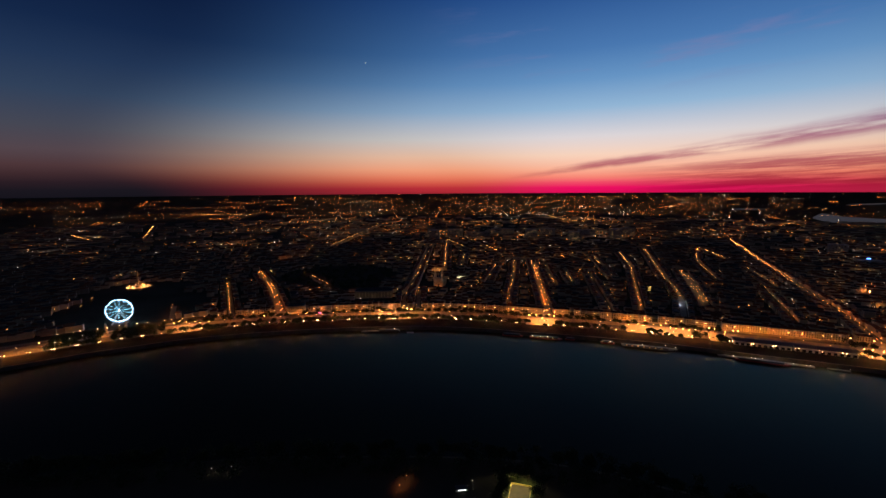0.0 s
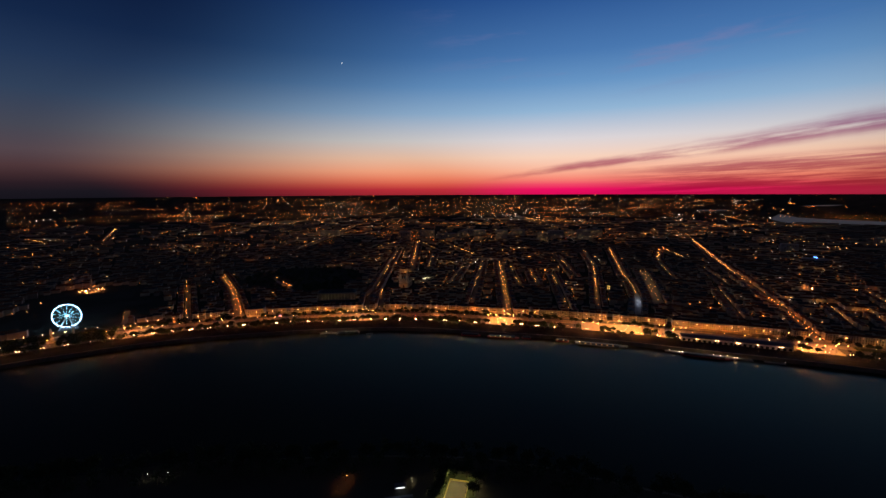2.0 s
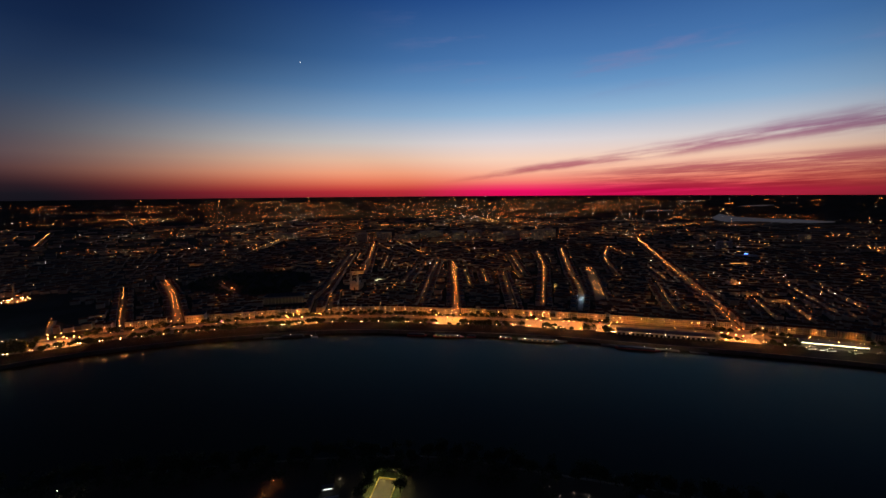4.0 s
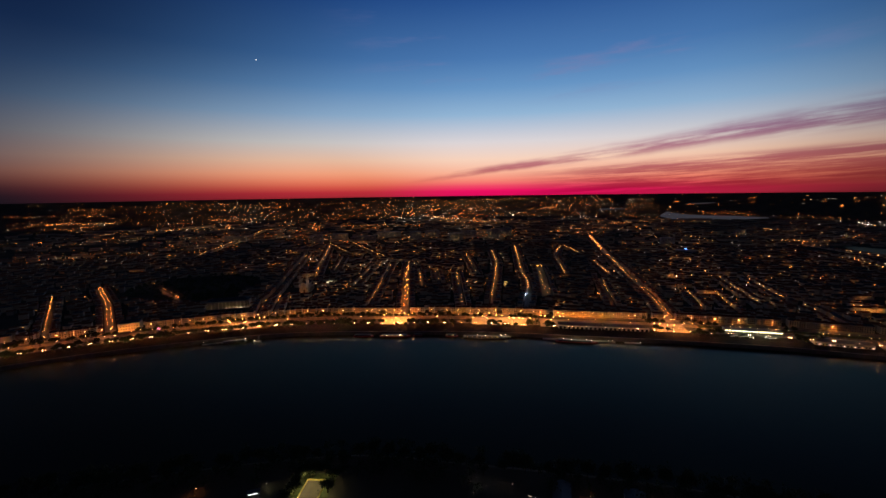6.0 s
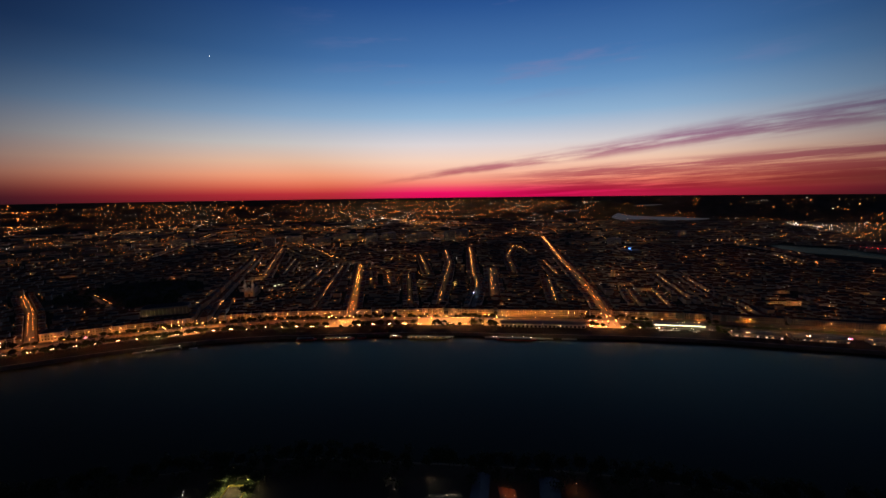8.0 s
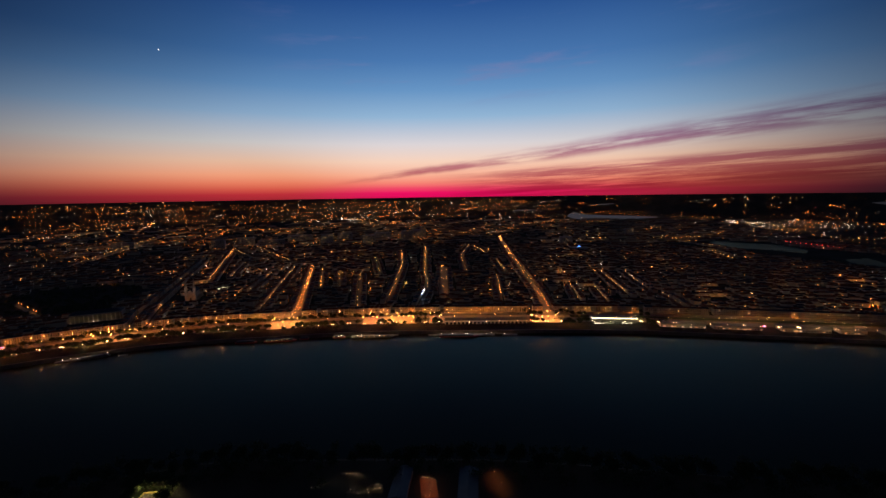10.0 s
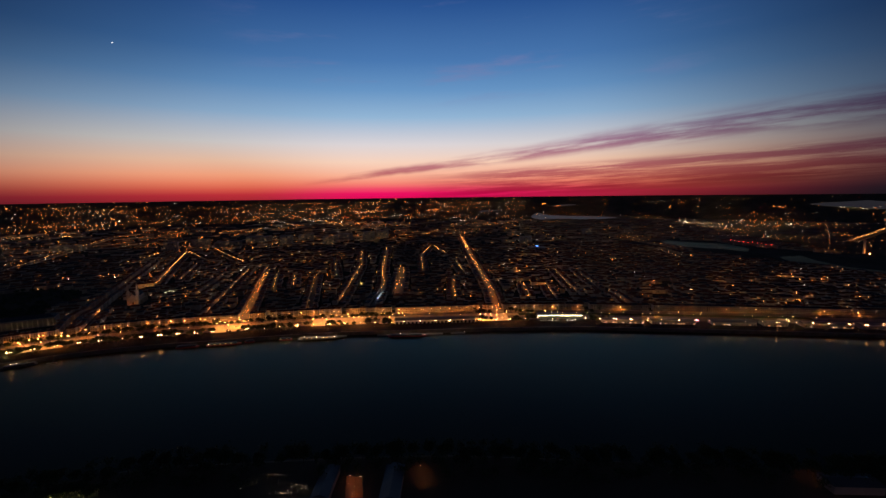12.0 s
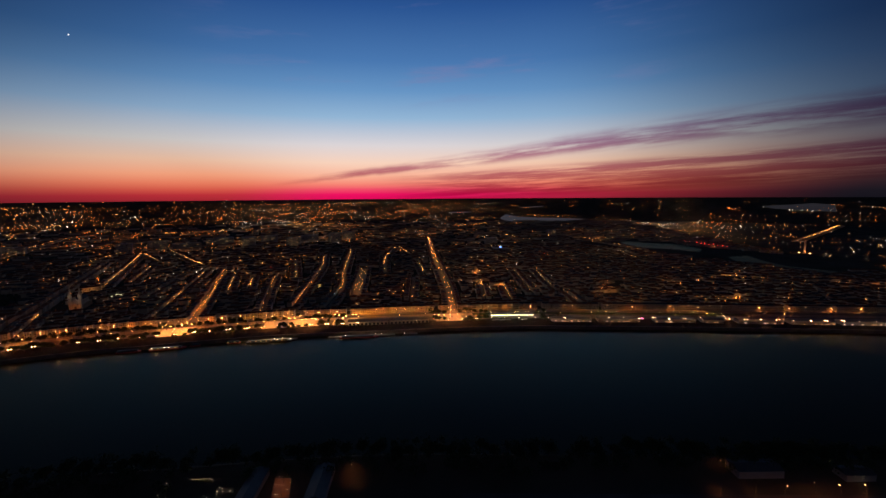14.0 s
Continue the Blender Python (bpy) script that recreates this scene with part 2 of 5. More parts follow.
PALE = lamp_mat("pale_lamp", (0.95, 0.86, 0.58), 16)
LED = lamp_mat("white_led", (0.34, 0.64, 1.0), 24)
DOTS = lamp_mat("cyan_led", (0.34, 0.80, 1.0), 5)
BLUE = lamp_mat("blue_sign_light", (0.08, 0.25, 1.0), 6)
PINK = lamp_mat("magenta_light", (1.0, 0.10, 0.55), 14)
REDL = lamp_mat("red_marker_light", (1.0, 0.04, 0.03), 7, False)
WINLIT = lamp_mat("lit_pane", (1.0, 0.60, 0.25), 1.0, False)
FAIRY = lamp_mat("string_bulb", (1.0, 0.70, 0.46), 90)
STRING = lamp_mat("garden_bulb", (1.0, 0.70, 0.46), 9, False)
SHOP_A = lamp_mat("shop_light_warm", (1.0, 0.58, 0.30), 1.0)
SHOP_B = lamp_mat("shop_light_pale", (1.0, 0.74, 0.64), 1.6)


# ---- mesh helpers ----
class Build:
    """Collects faces for one mesh."""

    def __init__(self):
        self.v, self.f, self.m = [], [], []

    def face(self, pts, mat=0):
        i = len(self.v)
        self.v += [tuple(p) for p in pts]
        self.f.append(tuple(range(i, i + len(pts))))
        self.m.append(mat)

    def box(self, x0, y0, z0, x1, y1, z1, mat=0, at=None):
        p = [(x, y, z) for z in (z0, z1) for x, y in ((x0, y0), (x1, y0), (x1, y1), (x0, y1))]
        self.solid(p, [(0, 3, 2, 1), (4, 5, 6, 7), (0, 1, 5, 4), (1, 2, 6, 5), (2, 3, 7, 6), (3, 0, 4, 7)], mat, at)

    def solid(self, pts, faces, mat=0, at=None):
        i = len(self.v)
        self.v += [tuple(at @ Vector(p)) if at else tuple(p) for p in pts]
        self.f += [tuple(i + k for k in f) for f in faces]
        self.m += [mat] * len(faces)

    def tube(self, p, q, r0, r1=None, n=6, mat=0):
        p, q, r1 = Vector(p), Vector(q), r0 if r1 is None else r1
        w = (q - p).normalized()
        u = w.orthogonal().normalized()
        v = w.cross(u)
        ring = [(math.cos(2 * math.pi * k / n), math.sin(2 * math.pi * k / n)) for k in range(n)]
        pts = [p + (u * c + v * s) * r0 for c, s in ring] + [q + (u * c + v * s) * r1 for c, s in ring]
        self.solid(pts, [(k, (k + 1) % n, n + (k + 1) % n, n + k) for k in range(n)] + [tuple(range(n))[::-1], tuple(range(n, 2 * n))], mat)

    def octa(self, c, r, h=None, mat=0):
        x, y, z = c
        h = r if h is None else h
        self.solid([(x + r, y, z), (x, y + r, z), (x - r, y, z), (x, y - r, z), (x, y, z + h), (x, y, z - h)],
                   [(0, 1, 4), (1, 2, 4), (2, 3, 4), (3, 0, 4), (1, 0, 5), (2, 1, 5), (3, 2, 5), (0, 3, 5)], mat)

    def globe(self, c, r, mat=0, n=8, rings=4):
        x, y, z = c
        pts = [(x, y, z - r)]
        for i in range(1, rings):
            a = -math.pi / 2 + math.pi * i / rings
            pts += [(x + r * math.cos(a) * math.cos(2 * math.pi * k / n), y + r * math.cos(a) * math.sin(2 * math.pi * k / n), z + r * math.sin(a)) for k in range(n)]
        pts.append((x, y, z + r))
        f = [(0, 1 + (k + 1) % n, 1 + k) for k in range(n)]
        for i in range(rings - 2):
            f += [(1 + i * n + k, 1 + i * n + (k + 1) % n, 1 + (i + 1) * n + (k + 1) % n, 1 + (i + 1) * n + k) for k in range(n)]
        t, b = len(pts) - 1, 1 + (rings - 2) * n
        f += [(b + k, b + (k + 1) % n, t) for k in range(n)]
        self.solid(pts, f, mat)

    def gable(self, x0, y0, x1, y1, z, h, over=0.4, mat=0, at=None, hip=0.0):
        """A pitched roof, its ridge along x."""
        x0, y0, x1, y1 = x0 - over, y0 - over, x1 + over, y1 + over
        ym = (y0 + y1) / 2
        p = [(x0, y0, z), (x1, y0, z), (x1, y1, z), (x0, y1, z), (x0 + hip, ym, z + h), (x1 - hip, ym, z + h)]
        self.solid(p, [(0, 1, 5, 4), (2, 3, 4, 5), (1, 2, 5), (3, 0, 4), (3, 2, 1, 0)], mat, at)

    def mesh(self, name, *mats):
        me = bpy.data.meshes.new(name)
        me.from_pydata(self.v, [], self.f)
        for m in mats:
            me.materials.append(m)
        if len(mats) > 1:
            me.polygons.foreach_set("material_index", self.m)
        me.update()
        return me


def part(name, data, parent, label="", at=None):
    ob = new(name, data)
    ob.parent = parent
    if at is not None:
        ob.matrix_basis = at
    return tagged(ob, label) if label else ob


def thing(name, m, label, category, group=""):
    ob = new(name)
    ob.matrix_basis = m
    return tagged(ob, label, category, group)


def setting(name, b, label, category, *mats):
    return tagged(new(name, b.mesh(name, *mats)), label, category, kind="structure")


def stuff(name, b, label, category, *mats):
    return tagged(new(name, b.mesh(name, *mats)), label, category, kind="stuff")


# ---- plan: the river bend, its quay and the streets ----
HUB = Vector((90.0, -30.0))
SHORE = [(-2300, -700), (-1500, 20), (-900, 455), (-638, 638), (-554, 688), (-452, 735), (-330, 765), (-180, 784), (-62, 787), (40, 772),
         (130, 747), (205, 728), (333, 687), (457, 632), (603, 567), (750, 492), (829, 440), (995, 330), (1196, 189), (1500, -30), (2300, -640)]
NEAR = [(-2100, -900), (-1300, -160), (-700, 300), (-300, 392), (-120, 404), (60, 392), (175, 350), (335, 277), (463, 200), (649, 82), (900, -98), (2100, -1000)]
WATER_Z = -6.0


def smooth(points, step):
    """A rounded polyline through the points, at an even step."""
    p = [Vector(q) for q in points]
    p = [2 * p[0] - p[1]] + p + [2 * p[-1] - p[-2]]
    out = []
    for i in range(1, len(p) - 2):
        n = max(2, int((p[i + 1] - p[i]).length / step))
        for k in range(n):
            t = k / n
            out.append(0.5 * (2 * p[i] + (p[i + 1] - p[i - 1]) * t + (2 * p[i - 1] - 5 * p[i] + 4 * p[i + 1] - p[i + 2]) * t * t
                              + (3 * p[i] - p[i - 1] - 3 * p[i + 1] + p[i + 2]) * t ** 3))
    return out + [p[-2]]


LINE = smooth(SHORE, 10)
RUN = [0.0]
for a, b in zip(LINE, LINE[1:]):
    RUN.append(RUN[-1] + (b - a).length)
S_MID = RUN[min(range(len(LINE)), key=lambda i: abs(LINE[i].x - 100) + abs(LINE[i].y - 755))]


def quay(s, d):
    """The place s metres along the bank (0 at its middle) and d metres inland, and the bank's heading there in degrees."""
    s = min(max(s + S_MID, RUN[1]), RUN[-2])
    i = int(np.searchsorted(RUN, s)) - 1
    t = (s - RUN[i]) / (RUN[i + 1] - RUN[i])
    p = LINE[i].lerp(LINE[i + 1], t)
    j, k = max(i - 6, 0), min(i + 7, len(LINE) - 1)
    w = (LINE[k] - LINE[j]).normalized()
    q = p + Vector((-w.y, w.x)) * d
    return q.x, q.y, math.degrees(math.atan2(w.y, w.x))


def along(x):
    """How far along the bank the place with this x lies."""
    i = min(range(20, len(LINE) - 20), key=lambda i: abs(LINE[i].x - x) + (0 if LINE[i].y > -100 else 1e5))
    return RUN[i] - S_MID


def inland(x, y):
    """How far from the bank a place on the town's side lies."""
    p = Vector((x, y))
    return min((p - q).length for q in LINE[::3])


def polar(line):
    a = sorted((math.degrees(math.atan2(p.x - HUB.x, p.y - HUB.y)), (p - HUB).length) for p in line)
    return np.array([q[0] for q in a]), np.array([q[1] for q in a])


FAR_AZ, FAR_R = polar(LINE)
NEAR_AZ, NEAR_R = polar(smooth(NEAR, 10))


def bank_r(az):
    rn, rf = np.interp(az, NEAR_AZ, NEAR_R), np.interp(az, FAR_AZ, FAR_R)
    open_ = min(1.0, max(0.0, (104 - abs(az)) / 8))
    return rn, rn + max(rf - rn, 0.0) * open_


PLAIN, EDGE, EYE_Z = 4480.0, 4920.0, 249.0


def rise(r):
    """Height of the land: flat, then the long slope that closes the view."""
    if r <= PLAIN:
        return 0.0
    u = (r - PLAIN) / (EDGE - PLAIN)
    return EYE_Z * (1 - r * ((1 - u) / PLAIN + u / 31000.0))


def land(x, y):
    """A far place, drawn in to the slope where it lies past the plain."""
    w = Vector((x, y)) - HUB
    r = w.length
    if r > PLAIN:
        u = (1 / PLAIN - 1 / r) / (1 / PLAIN - 1 / 31000.0)
        r = PLAIN + min(u, 0.97) * (EDGE - PLAIN)
        w = w.normalized() * r
    return HUB.x + w.x, HUB.y + w.y, rise(r)


def build_ground():
    b = Build()
    az = [i * 0.5 - 180 for i in range(721)]
    rows = []
    for a in az:
        rn, rf = bank_r(a)
        c, s = math.cos(radians(a)), math.sin(radians(a))
        wet = rf - rn > 5
        ring = [(1, 0), (rn * 0.3, 0), (rn * 0.6, 0), (rn * 0.85, 0), (rn - 14, 0), (rn, -7 if wet else 0), (rn + (rf - rn) * 0.2, -10 if wet else 0), (rn + (rf - rn) * 0.8, -10 if wet else 0),
                (rf, -10 if wet else 0), (rf + 1.0, 0)]
        ring += [(rf + 1.0 + (PLAIN - rf - 1.0) * k, 0) for k in (0.02, 0.05, 0.1, 0.2, 0.35, 0.55, 0.78, 1.0)]
        ring += [(PLAIN + (EDGE - PLAIN) * k / 8, rise(PLAIN + (EDGE - PLAIN) * k / 8)) for k in range(1, 9)]
        rows.append([(HUB.x + r * s, HUB.y + r * c, z) for r, z in ring])
    n = len(rows[0])
    b.v = [p for r in rows for p in r]
    b.f = [(i * n + k, i * n + k + 1, (i + 1) * n + k + 1, (i + 1) * n + k) for i in range(len(rows) - 1) for k in range(n - 1)]
    b.f = [f[::-1] for f in b.f]
    b.m = [0] * len(b.f)
    setting("ground", b, "dark town land on both banks, rising towards the horizon", "ground", EARTH)


build_ground()
b = Build()
b.face([(-3000, -1500, WATER_Z), (3200, -1500, WATER_Z), (3200, 1100, WATER_Z), (-3000, 1100, WATER_Z)])
setting("water", b, "dark wide river with faint ripples at dusk", "river", WATER)


def ribbon(name, s0, s1, d0, d1, z0, z1, label, category, mat, step=12.0):
    """A strip with thickness that follows the bank."""
    b = Build()
    n = max(2, int((s1 - s0) / step))
    rows = []
    for i in range(n + 1):
        s = s0 + (s1 - s0) * i / n
        (xa, ya, _), (xb, yb, _) = quay(s, d0), quay(s, d1)
        rows.append([(xa, ya, z0), (xa, ya, z1), (xb, yb, z1), (xb, yb, z0)])
    b.v = [p for r in rows for p in r]
    for i in range(n):
        for k in range(3):
            b.f.append((i * 4 + k, (i + 1) * 4 + k, (i + 1) * 4 + k + 1, i * 4 + k + 1))
    b.f += [(0, 1, 2, 3), (n * 4 + 3, n * 4 + 2, n * 4 + 1, n * 4)]
    b.m = [0] * len(b.f)
    return setting(name, b, label, category, mat)


S0, S1 = -1150.0, 1750.0
ribbon("quay_wall", S0, S1, -2.5, 0.6, -10, 0.35, "dark masonry quay wall along the water", "quay wall", QUAY)
# the dark of these two unlit strips is put into their colour
ribbon("pavement_waterside", S0, S1, 0.6, 21, -0.3, 0.12, "setts on the open quay above the water, coloured dark as unlit", "promenade", SETTS)
ribbon("pavement_promenade", S0, S1, 21.2, 50, -0.3, 0.14, "stone promenade along the river, coloured dark as unlit", "promenade", PAVING)
ribbon("road_quay", S0, S1, 50.2, 78, -0.3, 0.02, "wide asphalt quay road", "road", ASPHALT)
ribbon("pavement_tramway", S0, S1, 78.2, 97, -0.3, 0.15, "paved tram strip beside the quay road", "pavement", LIT_PAVING)
ribbon("road_facades", S0, S1, 97.2, 107, -0.3, 0.03, "asphalt lane before the quay houses", "road", ASPHALT)
ribbon("pavement_facades", S0, S1, 107.2, 119, -0.3, 0.15, "stone pavement before the quay houses", "pavement", LIT_PAVING)

# bright squares along the quay, by their ends; pale paving adds to their lamp glow
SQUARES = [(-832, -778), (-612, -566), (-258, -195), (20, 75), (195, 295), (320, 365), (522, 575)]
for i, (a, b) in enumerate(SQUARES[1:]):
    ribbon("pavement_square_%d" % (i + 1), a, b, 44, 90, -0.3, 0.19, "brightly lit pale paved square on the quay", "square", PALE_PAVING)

# name, width, lamp spacing, rows of lamps, points
STREETS = [
    ("a", 9, 30, -1, [(-108, 900), (-115, 1020), (-105, 1084), (-77, 1817)]), ("b", 14, 24, 1, [(-14, 1344), (12, 2161)]),
    ("c", 10, 26, 1, [(-78, 900), (-83, 1083)]), ("d", 9, 40, 1, [(43, 1390), (75, 1721)]), ("e", 9, 34, 1, [(97, 1145), (163, 1424)]),
    ("f", 9, 26, 1, [(125, 940), (238, 1500)]), ("g", 16, 22, 2, [(190, 850), (296, 1496)]), ("h", 9, 26, 1, [(273, 1106), (315, 1392)]),
    ("i", 9, 26, 1, [(323, 1109), (355, 1299)]), ("j", 10, 26, 1, [(318, 850), (415, 1268)]), ("k", 9, 30, 1, [(456, 1173), (553, 1638)]),
    ("l", 11, 22, 1, [(393, 878), (582, 1352), (694, 1721)]), ("m", 13, 22, 1, [(522, 958), (573, 1086), (596, 1171), (834, 1795)]),
    ("n", 24, 29, 4, [(543, 905), (636, 1116), (703, 1279)]), ("o", 11, 24, 1, [(716, 1125), (826, 1387), (876, 1490), (1055, 1777), (975, 1482)]),
    ("p", 10, 22, 1, [(921, 1307), (824, 1069)]), ("q", 10, 30, 1, [(783, 1059), (636, 780)]),
    ("r", 18, 24, 2, [(665, 640), (764, 818), (871, 1040), (1007, 1321), (1393, 2088)]), ("s", 12, 20, 1, [(-455, 861), (-628, 1201)]),
    ("t", 18, 20, 2, [(-361, 880), (-466, 1102), (-591, 1327)]),
]
STREETS.append(("w", 12, 900, 1, [(452, 826), (522, 958)]))
# lesser streets: width, lamp spacing, points
LANES = [(9, 24, [(-424, 1274), (-311, 1097)]), (8, 26, [(895, 863), (790, 701)]), (8, 30, [(933, 814), (836, 661)]), (8, 30, [(1088, 951), (917, 671)]), (8, 34, [(1147, 915), (985, 659)]),
         (9, 34, [(1015, 677), (944, 546)]), (9, 22, [(1126, 699), (1221, 668)]), (12, 12, [(1088, 627), (1145, 593)]), (10, 16, [(1197, 420), (1249, 390)]), (9, 14, [(1357, 426), (1345, 387)]),
         (9, 22, [(1586, 572), (1625, 509)]), (14, 40, [(2086, 1522), (1907, 1049)]), (10, 34, [(1782, 1086), (1662, 917)]), (14, 14, [(-1082, 1219), (-1035, 1231)]), (14, 18, [(-979, 1249), (-976, 1356)]),
         (14, 40, [(-1608, 2298), (-2097, 3128)]), (12, 46, [(-2156, 2486), (-1833, 2223)]), (14, 50, [(-2496, 3270), (-2782, 3819)]), (10, 18, [(-568, 846), (-622, 943)]), (12, 44, [(-518, 1951), (-466, 3172)]),
         (10, 40, [(-170, 1881), (-53, 2271)]), (10, 30, [(14, 2137), (89, 1822)]), (10, 26, [(187, 1813), (230, 1649)]), (12, 12, [(-100, 1404), (-19, 1398)]), (16, 44, [(2853, 846), (3348, 933), (4300, 1115)]),
         (14, 60, [(1003, 4300), (1031, 3268), (1602, 3504)]), (12, 36, [(1889, 1979), (2064, 1648)]), (12, 34, [(1896, 2112), (1778, 1633)]), (14, 20, [(1990, 1553), (2243, 1458)]), (10, 22, [(410, 1555), (501, 1649)]),
         (10, 40, [(108, 2210), (227, 1649)]), (10, 40, [(187, 1710), (483, 1782)]), (9, 22, [(272, 1351), (416, 1282)])]
STREETS += [("lane_%d" % (i + 1), w, gap, 1, pts) for i, (w, gap, pts) in enumerate(LANES)]


def near_street(x, y):
    """Clearance to the nearest street's edge."""
    best = 1e9
    p = Vector((x, y))
    for _, w, _, _, pts in STREETS:
        for a, c in zip(pts, pts[1:]):
            a, c = Vector(a), Vector(c)
            t = max(0.0, min(1.0, (p - a).dot(c - a) / (c - a).length_squared))
            best = min(best, (p - a.lerp(c, t)).length - w / 2)
    return best


def build_streets():
    for code, w, _, _, pts in STREETS:
        b = Build()
        p = [Vector(q) for q in pts]
        for i, (a, c) in enumerate(zip(p, p[1:])):
            u = (c - a).normalized()
            v = Vector((-u.y, u.x)) * w / 2
            q = [a - v, c - v, c + v, a + v]
            b.solid([(k.x, k.y, z) for z in (-0.3, 0.06 + 0.005 * i) for k in q], [(4, 5, 6, 7), (0, 1, 5, 4), (1, 2, 6, 5), (2, 3, 7, 6), (3, 0, 4, 7)])
        setting("road_street_" + code, b, "street running inland between stone houses", "street", ROADWAY)


build_streets()


# ---- lamps ----
def disc(r, n=10):
    """A round pane that faces down."""
    b = Build()
    b.face([(math.cos(-2 * math.pi * k / n) * r, math.sin(-2 * math.pi * k / n) * r, 0) for k in range(n)])
    return b


def lamp_twin(m):
    """A tall quay mast with two heads on a cross arm."""
    t = thing("street_lamp", m, "tall steel quay lamp with two glowing warm heads", "street lamp", "twin lamps along the promenade")
    b = Build()
    b.tube((0, 0, 0), (0, 0, 0.5), 0.28, 0.22)
    b.tube((0, 0, 0.5), (0, 0, 10.6), 0.14, 0.08)
    part("pole", b.mesh("lamp_pole", IRON), t)
    b = Build()
    b.tube((-1.9, 0, 10.5), (1.9, 0, 10.5), 0.06)
    part("arm", b.mesh("lamp_arm", IRON), t)
    for x in (-1.9, 1.9):
        b = Build()
        b.box(-0.6, -0.42, 0.0, 0.6, 0.42, 0.24)
        h = part("head", b.mesh("lamp_head", IRON), t, at=pose(x, 0, 10.4))
        part("reflector", disc(0.36).mesh("lamp_reflector", WARM_DOWN), h, "glowing downward reflector", pose(0, 0, -0.02))
        b = Build()
        b.globe((0, 0, 0), 0.32)
        part("bulb", b.mesh("lamp_bulb", WARM), h, "glowing bulb", pose(0.0, -0.8, 0.05))
    return t


def lamp_single(m, light, down, label, group, reach=1.8, tall=9.0, size=0.45):
    t = thing("street_lamp", m, label, "street lamp", group)
    b = Build()
    b.tube((0, 0, 0), (0, 0, 0.45), 0.22, 0.18)
    b.tube((0, 0, 0.45), (0, 0, tall), 0.11, 0.07)
    part("pole", b.mesh("lamp_pole", IRON), t)
    b = Build()
    b.tube((0, 0, tall - 0.1), (0, -reach, tall + 0.25), 0.05)
    part("arm", b.mesh("lamp_arm", IRON), t)
    b = Build()
    b.box(-0.42, -0.55, 0.0, 0.42, 0.55, 0.2)
    h = part("head", b.mesh("lamp_head", IRON), t, at=pose(0, -reach, tall + 0.2))
    part("reflector", disc(0.38).mesh("lamp_reflector", down), h, "glowing downward reflector", pose(0, 0, -0.02))
    b = Build()
    b.globe((0, 0, 0), size)
    part("bulb", b.mesh("lamp_bulb", light), h, "glowing bulb", pose(0, -0.55 - size, 0.05))
    return t


def place(s, d, turn=0.0, z=0.15):
    x, y, a = quay(s, d)
    return pose(x, y, z, 0, 0, a + turn)


rng = random.Random(7)
GAPS = [(346, 514), (625, 725)]   # the long sheds stand here


def build_quay_lamps():
    first = None
    s = -930.0
    while s < 1650:
        m = place(s, 20 + rng.uniform(-1, 1))
        first = lamp_twin(m) if first is None else (copy_thing(first, m) and first)
        s += 28.3
    first, bright, s = None, None, -960.0
    while s < 1250:
        lit = any(a < s < e for a, e in SQUARES)
        m = place(s + rng.uniform(-3, 3), 66 + rng.uniform(-19, 19) * (1 if lit else 0.6), 180)
        if lit and bright is None:
            bright = lamp_single(m, SODIUM, SQUARE_DOWN, "strong orange floodlamp over a paved square", "lamps over the quay squares", 1.8, 10.0, 0.7)
        elif not lit and first is None:
            first = lamp_single(m, SODIUM, SODIUM_DOWN, "steel road lamp with one orange sodium head", "lamps along the quay road")
        else:
            copy_thing(bright if lit else first, m)
        step = (24 if s < -700 else 8.5) if lit else 56 if s < -700 else 30 if -600 < s < -440 else rng.choice((13, 18, 26)) if s < -150 else rng.choice((22, 30, 48)) if s < 600 else rng.choice((30, 44, 62))
        s = min([s + step] + [a + 1 for a, _ in SQUARES if s < a < s + step])
    first, s = None, -770.0
    while s < 1450:
        if near_street(*quay(s, 104)[:2]) > -2:
            m = place(s + rng.uniform(-5, 5), 115 + rng.uniform(-1, 1), 180)
            if first is None:
                first = lamp_single(m, SODIUM, HOUSE_DOWN, "orange lamp before the quay houses", "lamps before the quay houses", 0.8, 7.0, 0.56)
            else:
                copy_thing(first, m)
        s += rng.choice((14, 19, 24)) if s < 520 else rng.choice((26, 36, 50) if s < 700 else (58, 84, 120))


build_quay_lamps()


def small_lamp(m):
    t = thing("tram_stop_lamp", m, "small pale green-white lamp beside the grassy tramway", "lamp", "lamps along the tramway")
    b = Build()
    b.tube((0, 0, 0), (0, 0, 5), 0.08, 0.06)
    part("pole", b.mesh("tram_lamp_pole", IRON), t)
    b = Build()
    b.tube((0, 0, 5.02), (0, 0, 5.2), 0.5, 0.3, 8)
    part("hood", b.mesh("tram_lamp_hood", IRON), t)
    part("reflector", disc(0.34).mesh("tram_lamp_reflector", TRAM_DOWN), t, "glowing downward reflector", pose(0, 0, 5.0))
    b = Build()
    b.globe((0.75, 0, 5.1), 0.24)
    part("bulb", b.mesh("tram_lamp_bulb", TRAM), t, "glowing bulb")
    return t


TRAM, TRAM_DOWN = lamp_mat("tram_bulb", (0.80, 0.92, 0.42), 7), lamp_mat("tram_reflector", (0.62, 0.85, 0.25), 50)
ribbon("pavement_tram_lawn", 600, 1150, 79, 96, 0.1, 0.2, "grassy tram track lit greenish", "lawn", GRASS)
first = small_lamp(place(622, 80))
for k in range(1, 36):
    copy_thing(first, place(622 + k * 13.5, 80))


